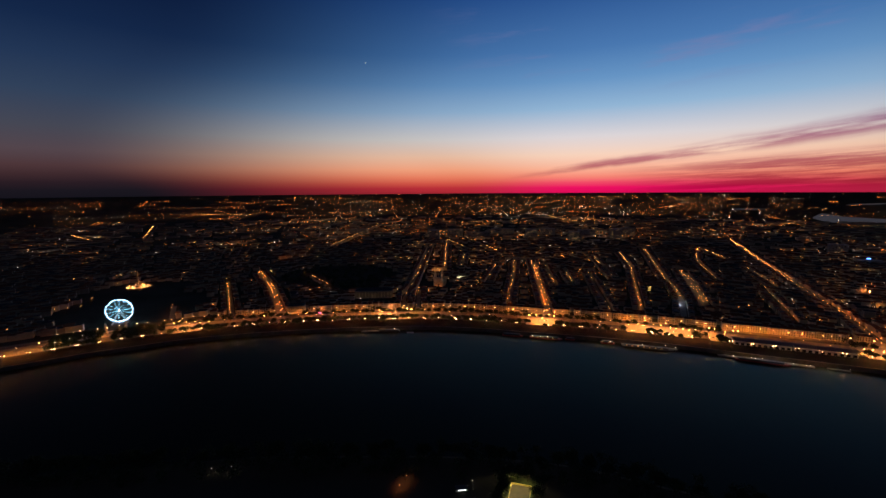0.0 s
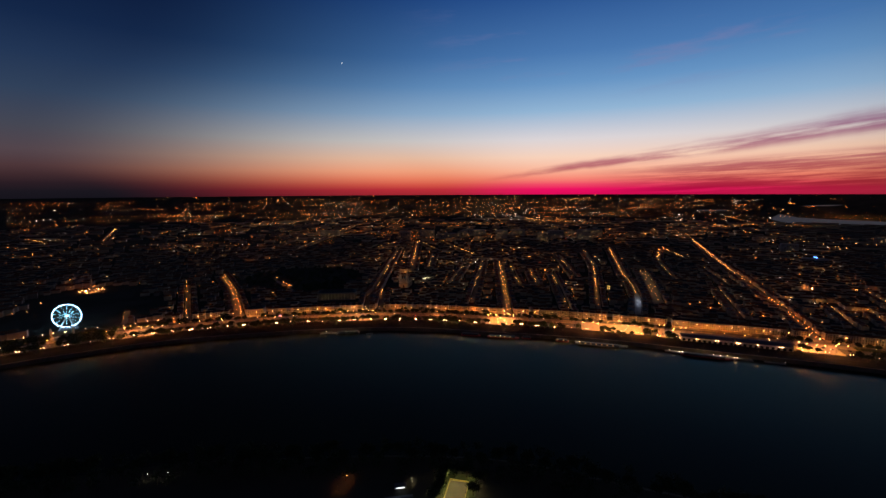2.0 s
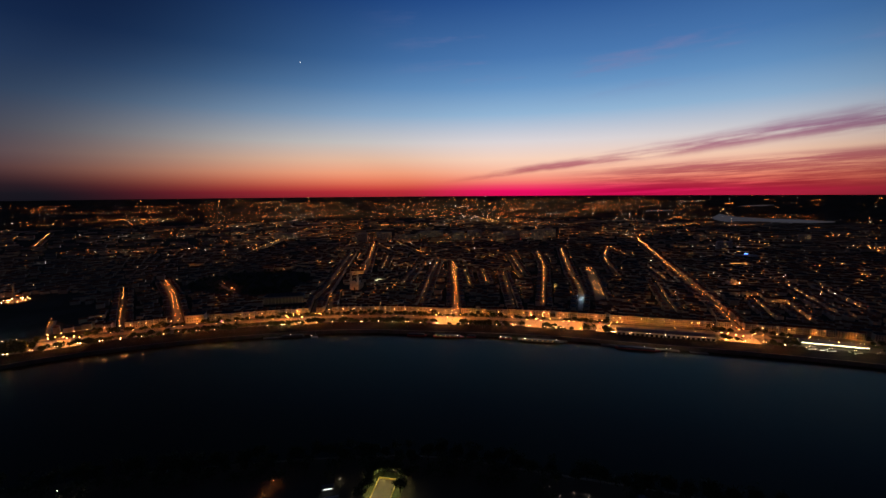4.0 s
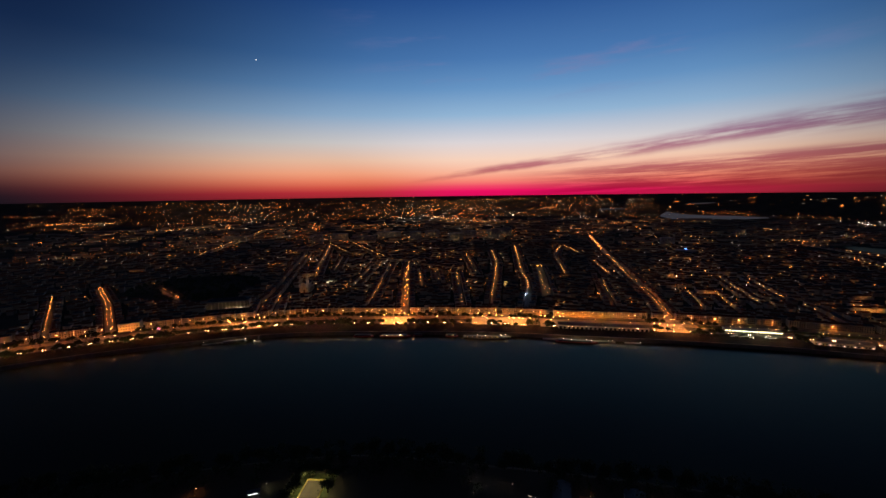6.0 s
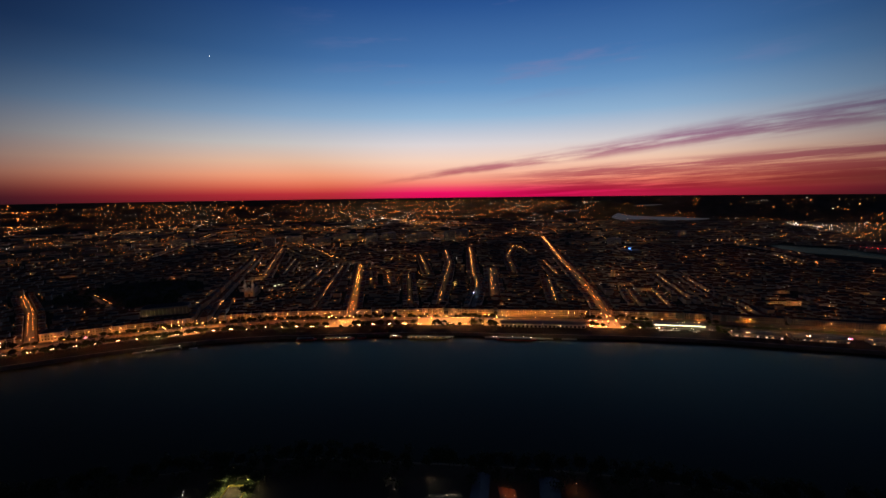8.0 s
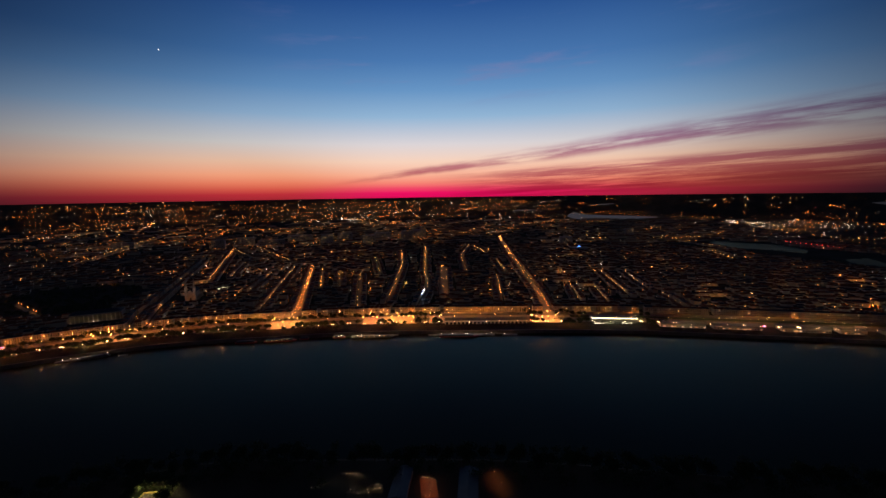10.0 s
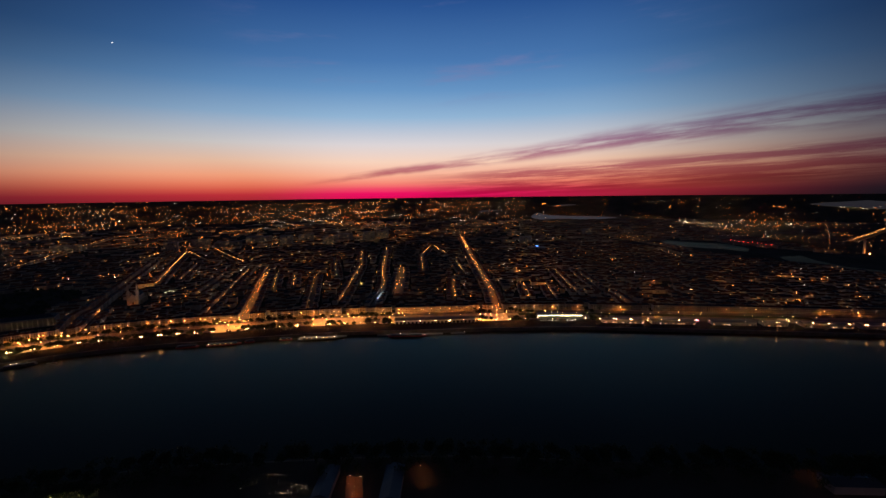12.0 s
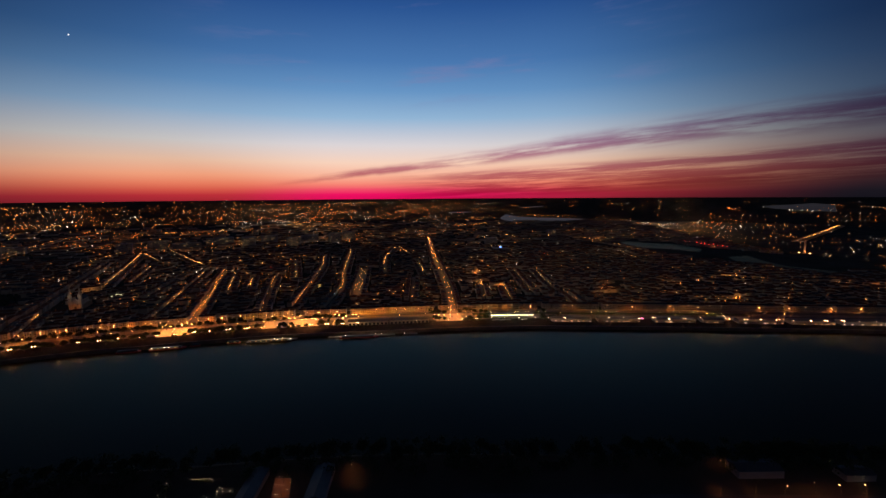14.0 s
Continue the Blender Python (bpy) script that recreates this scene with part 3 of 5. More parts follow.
def build_street_lamps():
    """Lamps on brackets along the inland streets, far off and past counting."""
    b = Build()
    for code, w, gap, sides, pts in STREETS:
        p = [Vector(q) for q in pts]
        for a, c in zip(p, p[1:]):
            u = (c - a).normalized()
            v = Vector((-u.y, u.x))
            n = int((c - a).length / gap)
            for i in range(n):
                for k in {1: (1,), -1: (-1,), 2: (-1, 1), 4: (-2.4, 0, 2.4)}[sides]:
                    if rng.random() < 0.08:
                        continue
                    q = a + u * (i + 0.5 + rng.uniform(-0.25, 0.25)) * gap + v * k * (w / 2 * 0.55 if sides == 2 else min(w / 2 - 1.5, 3.6))
                    top = 6.0 if sides == -1 else 8.0
                    b.tube((q.x, q.y, 0), (q.x, q.y, top), 0.1, 0.07, 4, 0)
                    e = q - v * (1.5 if k > 0 else -1.5)
                    b.tube((q.x, q.y, top - 0.1), (e.x, e.y, top + 0.1), 0.05, 0.05, 4, 0)
                    b.box(e.x - 0.4, e.y - 0.4, top - 0.05, e.x + 0.4, e.y + 0.4, top + 0.2, 0)
                    if (sides != 4 or i < 1) and (sides != -1 or i % 3 == 0):
                        b.face([(e.x - 0.33, e.y - 0.33, top - 0.07), (e.x - 0.33, e.y + 0.33, top - 0.07), (e.x + 0.33, e.y + 0.33, top - 0.07), (e.x + 0.33, e.y - 0.33, top - 0.07)], 3 if code in ("g", "r") else 2)
                    g = rng.uniform(0.2, 0.5) + q.length / 4200
                    b.octa((e.x + u.x * (0.45 + g), e.y + u.y * (0.45 + g), top + 0.05), g, g, 1)
    stuff("street_lamp_rows", b, "rows of orange street lamps along the inland streets", "street lamps", IRON, STREET, STREET_DOWN, GRAND_DOWN)


build_street_lamps()
COOL, COOL_DOWN = lamp_mat("cool_bulb", (0.6, 0.8, 1.0), 8), lamp_mat("cool_reflector", (0.45, 0.62, 1.0), 7000)
for k in range(6):
    lamp_single(pose(462 + k * 9.4, 862 + k * 17.5, 0.1, 0, 0, -62), COOL, COOL_DOWN, "street lamp with a cool white head in a narrow street", "cool lamps in the narrow street", 1.2, 7.0, 0.2)


# ---- houses on the quay ----
def window_mesh(w, h, lit):
    """A moulded stone surround with its pane set back, in one piece."""
    b = Build()
    o, i = w / 2 + 0.16, w / 2
    rings = [[(-o, 0, -0.2), (o, 0, -0.2), (o, 0, h + 0.18), (-o, 0, h + 0.18)], [(-o, -0.13, -0.2), (o, -0.13, -0.2), (o, -0.13, h + 0.18), (-o, -0.13, h + 0.18)],
             [(-i, -0.13, 0), (i, -0.13, 0), (i, -0.13, h), (-i, -0.13, h)], [(-i, -0.03, 0), (i, -0.03, 0), (i, -0.03, h), (-i, -0.03, h)]]
    b.v = [p for r in rings for p in r]
    b.f = [(k * 4 + j, k * 4 + (j + 1) % 4, k * 4 + 4 + (j + 1) % 4, k * 4 + 4 + j) for k in range(3) for j in range(4)] + [(12, 13, 14, 15)]
    b.m = [0] * 12 + [1]
    return b.mesh("window", STONE, WINLIT if lit else GLASS)


WIN_DARK, WIN_LIT = window_mesh(1.2, 2.0, False), window_mesh(1.2, 2.0, True)
WIN_TALL = window_mesh(1.25, 2.5, False)


def quay_house(m, wide, storeys, deep, roof_mat, seed):
    """A stone town house: plinth, cornice, string courses, windows, door, roof and chimneys."""
    r = random.Random(seed)
    t = thing("house", m, "pale limestone town house of %s storeys with a %s roof" % ({2: "two", 3: "three", 4: "four"}[storeys], "slate" if roof_mat == SLATE else "clay-tiled"), "house", "houses along the quay")
    sh = 3.9
    top = storeys * sh + 0.4
    b = Build()
    b.box(-wide / 2, 0, -0.3, wide / 2, deep, top)
    b.box(-wide / 2 + 0.01, -0.12, -0.3, wide / 2 - 0.01, 0, 0.8)
    for k in range(1, storeys):
        b.box(-wide / 2 + 0.01, -0.18, k * sh + 0.2, wide / 2 - 0.01, 0, k * sh + 0.45)
    b.box(-wide / 2 + 0.01, -0.45, top - 0.5, wide / 2 - 0.01, 0, top)
    part("wall", b.mesh("house_wall", STONE), t)
    b = Build()
    b.gable(-wide / 2, 0, wide / 2, deep, top + 0.004, 2.7 if roof_mat == SLATE else 2.3, 0.0 if wide < 1 else 0.02)
    roof = part("roof", b.mesh("house_roof", roof_mat), t)
    for x in (-wide / 2 + 0.7, wide / 2 - 0.9):
        b = Build()
        b.box(-0.45, -0.9, 0, 0.45, 0.9, 2.6)
        b.box(-0.3, -0.6, 2.6, 0.3, -0.2, 3.1)
        b.box(-0.3, 0.2, 2.6, 0.3, 0.6, 3.1)
        part("chimney", b.mesh("chimney", STONE_D), roof, at=pose(x, deep * 0.5, top + 0.9))
    n = max(2, int(wide / 3.0))
    door_at = r.randrange(n)
    for k in range(storeys):
        for i in range(n):
            x = -wide / 2 + wide * (i + 0.5) / n
            if k == 0 and i == door_at:
                b = Build()
                b.box(-0.8, -0.06, 0, 0.8, 0, 2.7)
                b.box(-1.0, -0.2, 2.7, 1.0, 0, 3.0)
                part("door", b.mesh("house_door", BARK), t, at=pose(x, -0.004, 0.15))
                continue
            me = WIN_TALL if k == 1 else (WIN_LIT if r.random() < 0.05 else WIN_DARK)
            part("window", me, t, at=pose(x, -0.004, k * sh + 1.05))
    return t


def build_quay_houses():
    kinds = [(9.5, 3, 13, TILE), (12.5, 3, 13, TILE), (8.5, 3, 12, SLATE), (14.5, 3, 14, SLATE), (11, 3, 13, TILE), (10.5, 3, 13, SLATE)]
    made = {}
    s = -720.0
    while s < 1600:
        k = rng.randrange(len(kinds))
        w, st, dp, rf = kinds[k]
        x, y, _ = quay(s + w / 2, 126)
        bourse = abs(s + w / 2 + 418) < 26
        park = x < -480
        if near_street(x, y) > w / 2 + 1 and not bourse and not park:
            m = place(s + w / 2, 120, 0, 0.0)
            if k in made:
                copy_thing(made[k], m)
            else:
                made[k] = quay_house(m, w, st, dp, rf, k)
            s += w + 0.05 + (9 if rng.random() < 0.04 else 0)
        else:
            s += 3


build_quay_houses()

WHEEL = Vector((-651, 821))
GARDENS = [((-330, 1270), 170), ((-240, 1130), 60)]
PARKS = GARDENS + [((-700, 930), 150), ((-800, 1080), 120), ((-35, 1140), 46), ((-19, 1085), 26), ((28, 1221), 24), ((291, 2041), 40), ((955, 975), 30), ((-612, 1570), 26), ((-187, 975), 44), ((893, 852), 22), ((1080, 575), 34), ((1178, 655), 34), ((1325, 378), 24), ((1550, 520), 28), ((1343, 575), 24),
                ((1235, 1245), 44), ((-36, 1300), 24), ((488, 1022), 18), ((910, 800), 20)]


def build_blocks():
    """The town behind the quay: terraces of houses too many to count."""
    walls, roofs, lanes = Build(), Build(), []
    r = random.Random(11)

    def house(m, w, dp, h):
        walls.box(-w / 2, 0, -0.3, w / 2, dp, h, int(r.random() < 0.4), m)
        roofs.gable(-w / 2, 0, w / 2, dp, h + 0.004, r.uniform(1.6, 3.0), 0.3, int(r.random() < 0.3), m)
        if r.random() < 0.5:
            x0 = r.uniform(-w / 3, w / 3)
            walls.box(x0, dp * 0.6, h, x0 + 0.9, dp * 0.6 + 1.4, h + 3.2, 1, m)

    def free(x, y):
        return not any((Vector((x, y)) - Vector(c)).length < q for c, q in PARKS)

    for k, (_, width, _, _, pts) in enumerate(STREETS):
        for a, c in zip(pts, pts[1:]):
            a, c = Vector(a), Vector(c)
            u = (c - a).normalized()
            for side in (-1, 1):
                v = Vector((-u.y, u.x)) * side
                run = 0.0
                while run < (c - a).length - 6:
                    w = r.uniform(8, 14)
                    p = a + u * (run + w / 2) + v * (width / 2 + 2.2)
                    run += w + 0.1
                    back = p + v * 8
                    if near_street(back.x, back.y) < 2 or not free(p.x, p.y) or inland(p.x, p.y) < 134 or r.random() < 0.06:
                        continue
                    m = pose(p.x, p.y, 0, 0, 0, math.degrees(math.atan2(v.y, v.x)) - 90)
                    house(m, w, r.uniform(9, 12), r.uniform(10.5, 13) if k == 0 else r.uniform(6, 11.5) if p.length < 1700 else r.uniform(4, 8))
    d = 146.0
    row = 0
    while d < 3200:
        s = -1300.0
        far = d > 1300
        while s < 1800:
            w = r.uniform(8, 15) * (1 + d / 1500) * (1.8 if far else 1)
            x, y, a = quay(s, d)
            spread = 1 + d / 1900.0
            s += w / spread * (1.5 if far else 1) + (r.random() < 0.06) * 9
            if near_street(x, y) < w / 2 + (16 if not far else 10) or not free(x, y):
                continue
            if r.random() < 0.05 + d / 6000 or (1850 < x < 2260 and 370 < y < 1350):
                continue
            if row % 2 == 0 and not far and r.random() < (0.05 if s < 500 else 0.13) and row > 0:
                lanes.append((s, d - 8.0))
            house(pose(x, y, 0, 0, 0, a + r.uniform(-2, 2) * (8 if far else 1)), w, r.uniform(10, 13), r.uniform(5.5, 12.5))
        row += 1
        d += (13.2 if row % 2 else 26.0 + r.uniform(-3, 6)) * (1 if not far else 2.2)
    stuff("town_house_walls", walls, "terraced stone houses behind the quay, in deep dusk", "houses", STONE, STONE_D)
    stuff("town_house_roofs", roofs, "clay and slate roofs of the terraced town", "roofs", TILE, SLATE)
    b = Build()
    for s, d in lanes:
        for k in range(r.randrange(1, 5)):
            x, y, _ = quay(s + k * 20 / (1 + d / 1900.0), d)
            if near_street(x, y) < 6:
                continue
            b.tube((x, y, 0), (x, y, 6.5), 0.1, 0.07, 4, 0)
            b.box(x - 0.4, y - 0.4, 6.5, x + 0.4, y + 0.4, 6.7, 0)
            b.face([(x - 0.33, y - 0.33, 6.48), (x - 0.33, y + 0.33, 6.48), (x + 0.33, y + 0.33, 6.48), (x + 0.33, y - 0.33, 6.48)], 2)
            b.octa((x + 1.0, y, 6.6), 0.6, 0.6, 1)
    stuff("lane_lamps", b, "single orange lamps in the lanes between the terraces", "street lamps", IRON, STREET, STREET_DOWN)


build_blocks()


# ---- trees ----
def tree_parts(seed, tall, wide, leaf, count):
    r = random.Random(seed)
    b = Build()
    fork = tall * 0.34
    b.tube((0, 0, -0.2), (0.1, 0, fork), 0.32, 0.2, 7)
    tips = []
    for k in range(6):
        a = k * 1.05 + r.uniform(-0.3, 0.3)
        e = Vector((math.cos(a) * wide * 0.32, math.sin(a) * wide * 0.32, tall * r.uniform(0.58, 0.82)))
        b.tube((0.1, 0, fork * r.uniform(0.8, 1.0)), e, 0.15, 0.04, 5)
        tips.append(e)
    tips.append(Vector((0, 0, tall * 0.84)))
    trunk = b.mesh("tree_trunk", BARK)
    c = Build()
    for _ in range(count):
        t = r.choice(tips)
        p = t + Vector((r.gauss(0, wide * 0.15), r.gauss(0, wide * 0.15), r.gauss(0, tall * 0.085)))
        u = Vector((r.gauss(0, 1), r.gauss(0, 1), r.gauss(0, 0.7))).normalized()
        v = u.orthogonal().normalized()
        w = u.cross(v)
        q = r.uniform(0.45, 0.95)
        c.face([p + v * q, p + w * q * 0.8, p - v * q, p - w * q * 0.8])
        c.face([p + u * q, p + v * q * 0.5, p - u * q * 0.9, p - v * q * 0.5])
    return trunk, c.mesh("tree_crown", leaf)


KINDS = [tree_parts(k, t, w, l, 620) for k, (t, w, l) in enumerate([(9.5, 7.5, LEAF), (11, 8.5, LEAF), (8, 6.5, LEAF_D), (14, 11, LEAF_D), (12, 10, LEAF_D)])]


def tree(k, m, label, group):
    t = thing("tree", m, label, "tree", group)
    part("trunk", KINDS[k][0], t)
    part("crown", KINDS[k][1], t)
    return t


def build_trees():
    first = {}

    def plant(k, x, y, label, group, size=1.0, z=0.1):
        m = pose(x, y, z, 0, 0, rng.uniform(0, 360))
        if (k, group) in first:
            o = copy_thing(first[k, group], m)
        else:
            o = first[k, group] = tree(k, m, label, group)
        o.scale = (size * rng.uniform(0.85, 1.15),) * 3
        return o

    s = -610.0
    while s < 740:
        for d in (31, 44, 88):
            clump = noise.noise(Vector((s / 55.0, d / 30.0, 2.0)))
            if clump > (-0.22 if d > 40 else -0.08) and rng.random() < 0.9 and not any(a < s < e for a, e in GAPS) and near_street(*quay(s, 100)[:2]) > 4:
                x, y, _ = quay(s + rng.uniform(-3, 3), d + rng.uniform(-2.5, 2.5))
                plant(rng.choice((0, 1, 2)), x, y, "leafy young plane tree lit orange from the street lamps", "trees along the quay")
        s += 9.5
    near = smooth(NEAR, 12)
    for p in near:
        if -420 < p.x < 760:
            for back in (14,):
                if rng.random() < 0.92:
                    w = (HUB - p).normalized()
                    q = p + w * back + Vector((rng.uniform(-6, 6), rng.uniform(-5, 5)))
                    if (q - Vector((38, 331))).length > 21 and (q - Vector((195, 292))).length > 24 and (q - Vector((255, 255))).length > 18 and (q - Vector((312, 232))).length > 14:
                        plant(rng.choice((3, 4)), q.x, q.y, "dark broad tree on the unlit near bank", "trees on the near bank", z=-1.0)


build_trees()


def court_trees():
    """Broad trees close round the ball court, green in its floodlight."""
    o = pose(34, 334.6, 0.0, 0, 0, -16.7)
    first = None
    for x, y, k in ((-15, 7, 3), (-14, -4, 4), (-13, 17, 4), (-4, 22, 3), (5, 21, 4), (15, 14, 3), (14.5, -1, 4), (-16, -14, 3)):
        m = o @ pose(x, y, -0.2, 0, 0, x * 31)
        if first is None:
            first = tree(k, m, "broad green tree lit from the ball court", "trees round the ball court")
        else:
            copy_thing(first, m).scale = (0.72 + 0.04 * k,) * 3
    first.scale = (0.8,) * 3


court_trees()
for x, y in ((-162, 824), (-150, 822), (60, 815), (250, 752)):
    lamp_single(pose(x, y, 0.1, 0, 0, 180), PALE, GREEN_DOWN, "pale lamp among the leaves on the quay", "pale lamps among the quay trees", 1.0, 5.0, 0.2)
for k in (-765, -748, -732, -668, -650, -634):
    lamp_single(place(k, 58 + k % 5 * 5, 180), PALE, PALE_DOWN, "pale lamp among the trees by the ferris wheel", "pale lamps by the ferris wheel", 1.0, 9.5, 0.3)


def build_groves():
    """Dense rows of trees on the great square, and the public garden."""
    r = random.Random(5)
    b = Build()
    spots = []
    sw = -700.0
    for lo, hi in ((-72, -9), (9, 76)):
        for i in range(80):
            x, y, _ = quay(sw + r.uniform(lo, hi), r.uniform(34, 100))
            spots.append((x, y))
    s = -620.0
    while s < 760:
        for d in (39, 52, 84, 103):
            x, y, _ = quay(s + r.uniform(-3, 3), d + r.uniform(-3, 3))
            patch = noise.noise(Vector((s / 40.0, d / 26.0, 7.0)))
            if patch > (0.05 if d in (39, 103) else 0.2) + (0.1 if s < -150 else 0.0) and not any(a < s < e for a, e in GAPS + SQUARES[3:]) and near_street(*quay(s, 100)[:2]) > 6:
                spots.append((x, y))
        s += 7.0
    for p in smooth(NEAR, 11):
        if -450 < p.x < 800:
            for back in (5, 23, 33, 46):
                q = p + (HUB - p).normalized() * back + Vector((r.uniform(-6, 6), r.uniform(-5, 5)))
                if r.random() < 0.8 and (q - Vector((38, 331))).length > 21 and (q - Vector((195, 292))).length > 26 and (q - Vector((255, 250))).length > 22 and (q - Vector((312, 232))).length > 14:
                    spots.append((q.x, q.y))
    for (cx, cy), rad in GARDENS:
        for i in range(int(rad * 1.1)):
            a, q = r.uniform(0, 6.28), rad * math.sqrt(r.random()) * 0.95
            spots.append((cx + math.cos(a) * q, cy + math.sin(a) * q))
    for x, y in spots:
        if near_street(x, y) < 4:
            continue
        h = r.uniform(9, 13)
        b.tube((x, y, 0), (x, y, h * 0.6), 0.3, 0.15, 5, 1)
        for _ in range(110):
            p = Vector((x + r.gauss(0, 2.5), y + r.gauss(0, 2.5), h * 0.70 + r.gauss(0, 1.8)))
            u = Vector((r.gauss(0, 1), r.gauss(0, 1), r.gauss(0, 0.7))).normalized()
            v = u.orthogonal().normalized()
            q = r.uniform(0.5, 1.1)
            w = u.cross(v) * q
            b.face([p + v * q, p + w * 0.8, p - v * q, p - w * 0.8], 0)
    stuff("tree_groves", b, "dense dark groves of the quay, the square, the garden and the near bank", "trees", LEAF, BARK)


build_groves()


# ---- the ferris wheel ----
def ferris_wheel():
    _, _, a = quay(along(WHEEL.x), 60)
    R, hub = 21.5, 26.0
    t = thing("ferris_wheel", pose(WHEEL.x, WHEEL.y, 0.1, 0, 0, a - 8), "tall white ferris wheel outlined in glowing blue-white lights", "ferris wheel")
    for y in (-1.3, 1.3):
        b = Build()
        n = 60
        for k in range(n):
            p, q = (Vector((math.cos(2 * math.pi * j / n) * R, y, hub + math.sin(2 * math.pi * j / n) * R)) for j in (k, k + 1))
            b.tube(p, q, 0.14, 0.14, 6)
        part("rim", b.mesh("wheel_rim", LED), t, "glowing white rim")
    spoke = Build()
    spoke.tube((0, -0.9, 1.8), (0, -1.3, R), 0.06, 0.06, 5, 1)
    spoke.tube((0, 0.9, 1.8), (0, 1.3, R), 0.06, 0.06, 5, 1)
    for k in range(9):
        spoke.box(-0.17, -1.6, 3 + k * 2.0, 0.17, -1.3, 4.0 + k * 2.0, 0)
    me = spoke.mesh("wheel_spoke", DOTS, IRON)
    for k in range(14):
        part("spoke", me, t, at=pose(0, 0, hub, 0, k * 360 / 14 + 5, 0))
    b = Build()
    b.tube((0, -2.6, hub), (0, 2.6, hub), 1.1, 1.1, 12)
    part("hub", b.mesh("wheel_hub", LED), t, "glowing hub")
    g = Build()
    g.tube((0, 0, -2.3), (0, 0, -0.9), 0.75, 0.95, 8)
    g.tube((0, 0, -0.9), (0, 0, -0.3), 0.95, 0.3, 8)
    me = g.mesh("gondola", WHITE)
    for k in range(30):
        an = 2 * math.pi * k / 30
        part("gondola", me, t, "white enclosed gondola", pose(math.cos(an) * (R + 0.6), 0, hub + math.sin(an) * (R + 0.6)))
    for sx in (-1, 1):
        for y in (-3, 3):
            b = Build()
            b.tube((sx * 13, y * 1.8, 0), (0, y, hub), 0.55, 0.4, 8)
            part("leg", b.mesh("wheel_leg", WHITE), t, "white steel leg")
    b = Build()
    b.box(-15, -7, 0, 15, 7, 1.1)
    b.box(-6, -9, 1.1, 6, -7, 1.3)
    part("platform", b.mesh("wheel_platform", SHEET), t)


ferris_wheel()


def flood(parent, eye, target, r, light):
    """A floodlight: a steel case with a glowing face turned to the target."""
    b = Build()
    b.box(-r * 1.25, -r * 1.25, 0, r * 1.25, r * 1.25, 0.2)
    p = part("floodlight", b.mesh("flood_case", IRON), parent, "steel floodlight", look(eye, target))
    b = Build()
    b.face([(-r, -r, -0.02), (-r, r, -0.02), (r, r, -0.02), (r, -r, -0.02)])
    part("lens", b.mesh("flood_lens", light), p, "glowing lens")


def rostral_column(m):
    t = thing("rostral_column", m, "stone memorial column with a statue, lit warm from below", "column", "columns by the ferris wheel")
    b = Build()
    b.box(-2.6, -2.6, 0, 2.6, 2.6, 3.2)
    part("pedestal", b.mesh("column_pedestal", STONE), t)
    b = Build()
    b.tube((0, 0, 3.2), (0, 0, 17), 1.35, 1.1, 12)
    for k in range(4):
        b.box(-2.2, -0.5, 5.5 + k * 2.6, 2.2, 0.5, 6.3 + k * 2.6)
    part("shaft", b.mesh("column_shaft", STONE), t)
    b = Build()
    b.box(-1.5, -1.5, 17, 1.5, 1.5, 18)
    b.tube((0, 0, 18), (0, 0, 21), 0.7, 0.25, 8)
    part("capital", b.mesh("column_capital", STONE), t)
    flood(t, (0, -7, 0.6), (0, 0, 9), 0.6, FLOOD)
    return t


c1 = rostral_column(place(-706, 100))
copy_thing(c1, place(-680, 100))


def monument():
    t = thing("monument", pose(-834, 1136, 0, 0, 0, 30), "tall stone fountain column lit by floodlights at its foot", "monument")
    b = Build()
    for k, (r, z) in enumerate(((17, 1.2), (12, 2.8), (7, 6.5))):
        b.tube((0, 0, -0.2 if k == 0 else (1.2, 2.8)[k - 1]), (0, 0, z), r, r * 0.96, 20)
    part("base", b.mesh("monument_base", STONE), t)
    b = Build()
    b.tube((0, 0, 6.5), (0, 0, 42), 2.2, 1.7, 14)
    b.tube((0, 0, 42), (0, 0, 44), 2.6, 2.6, 14)
    part("shaft", b.mesh("monument_shaft", STONE), t)
    b = Build()
    b.tube((0, 0, 44), (0, 0, 52), 1.0, 0.3, 8)
    part("finial", b.mesh("monument_finial", SLATE), t)
    for k in range(10):
        a = k * 0.63
        b = Build()
        b.tube((math.cos(a) * 26, math.sin(a) * 26, 0), (math.cos(a) * 26, math.sin(a) * 26, 3.4), 0.12, 0.12, 5)
        p = part("lamp_post", b.mesh("monument_post", IRON), t)
        b = Build()
        b.globe((math.cos(a) * 26, math.sin(a) * 26, 3.8), 0.62)
        part("lamp", b.mesh("monument_lamp", SODIUM), p, "glowing globe lamp")
    for k in range(5):
        a = k * 1.26 - 1.5
        flood(t, (math.cos(a) * 22, math.sin(a) * 22, 1.6), (0, 0, 20), 1.0, FLOOD)


monument()


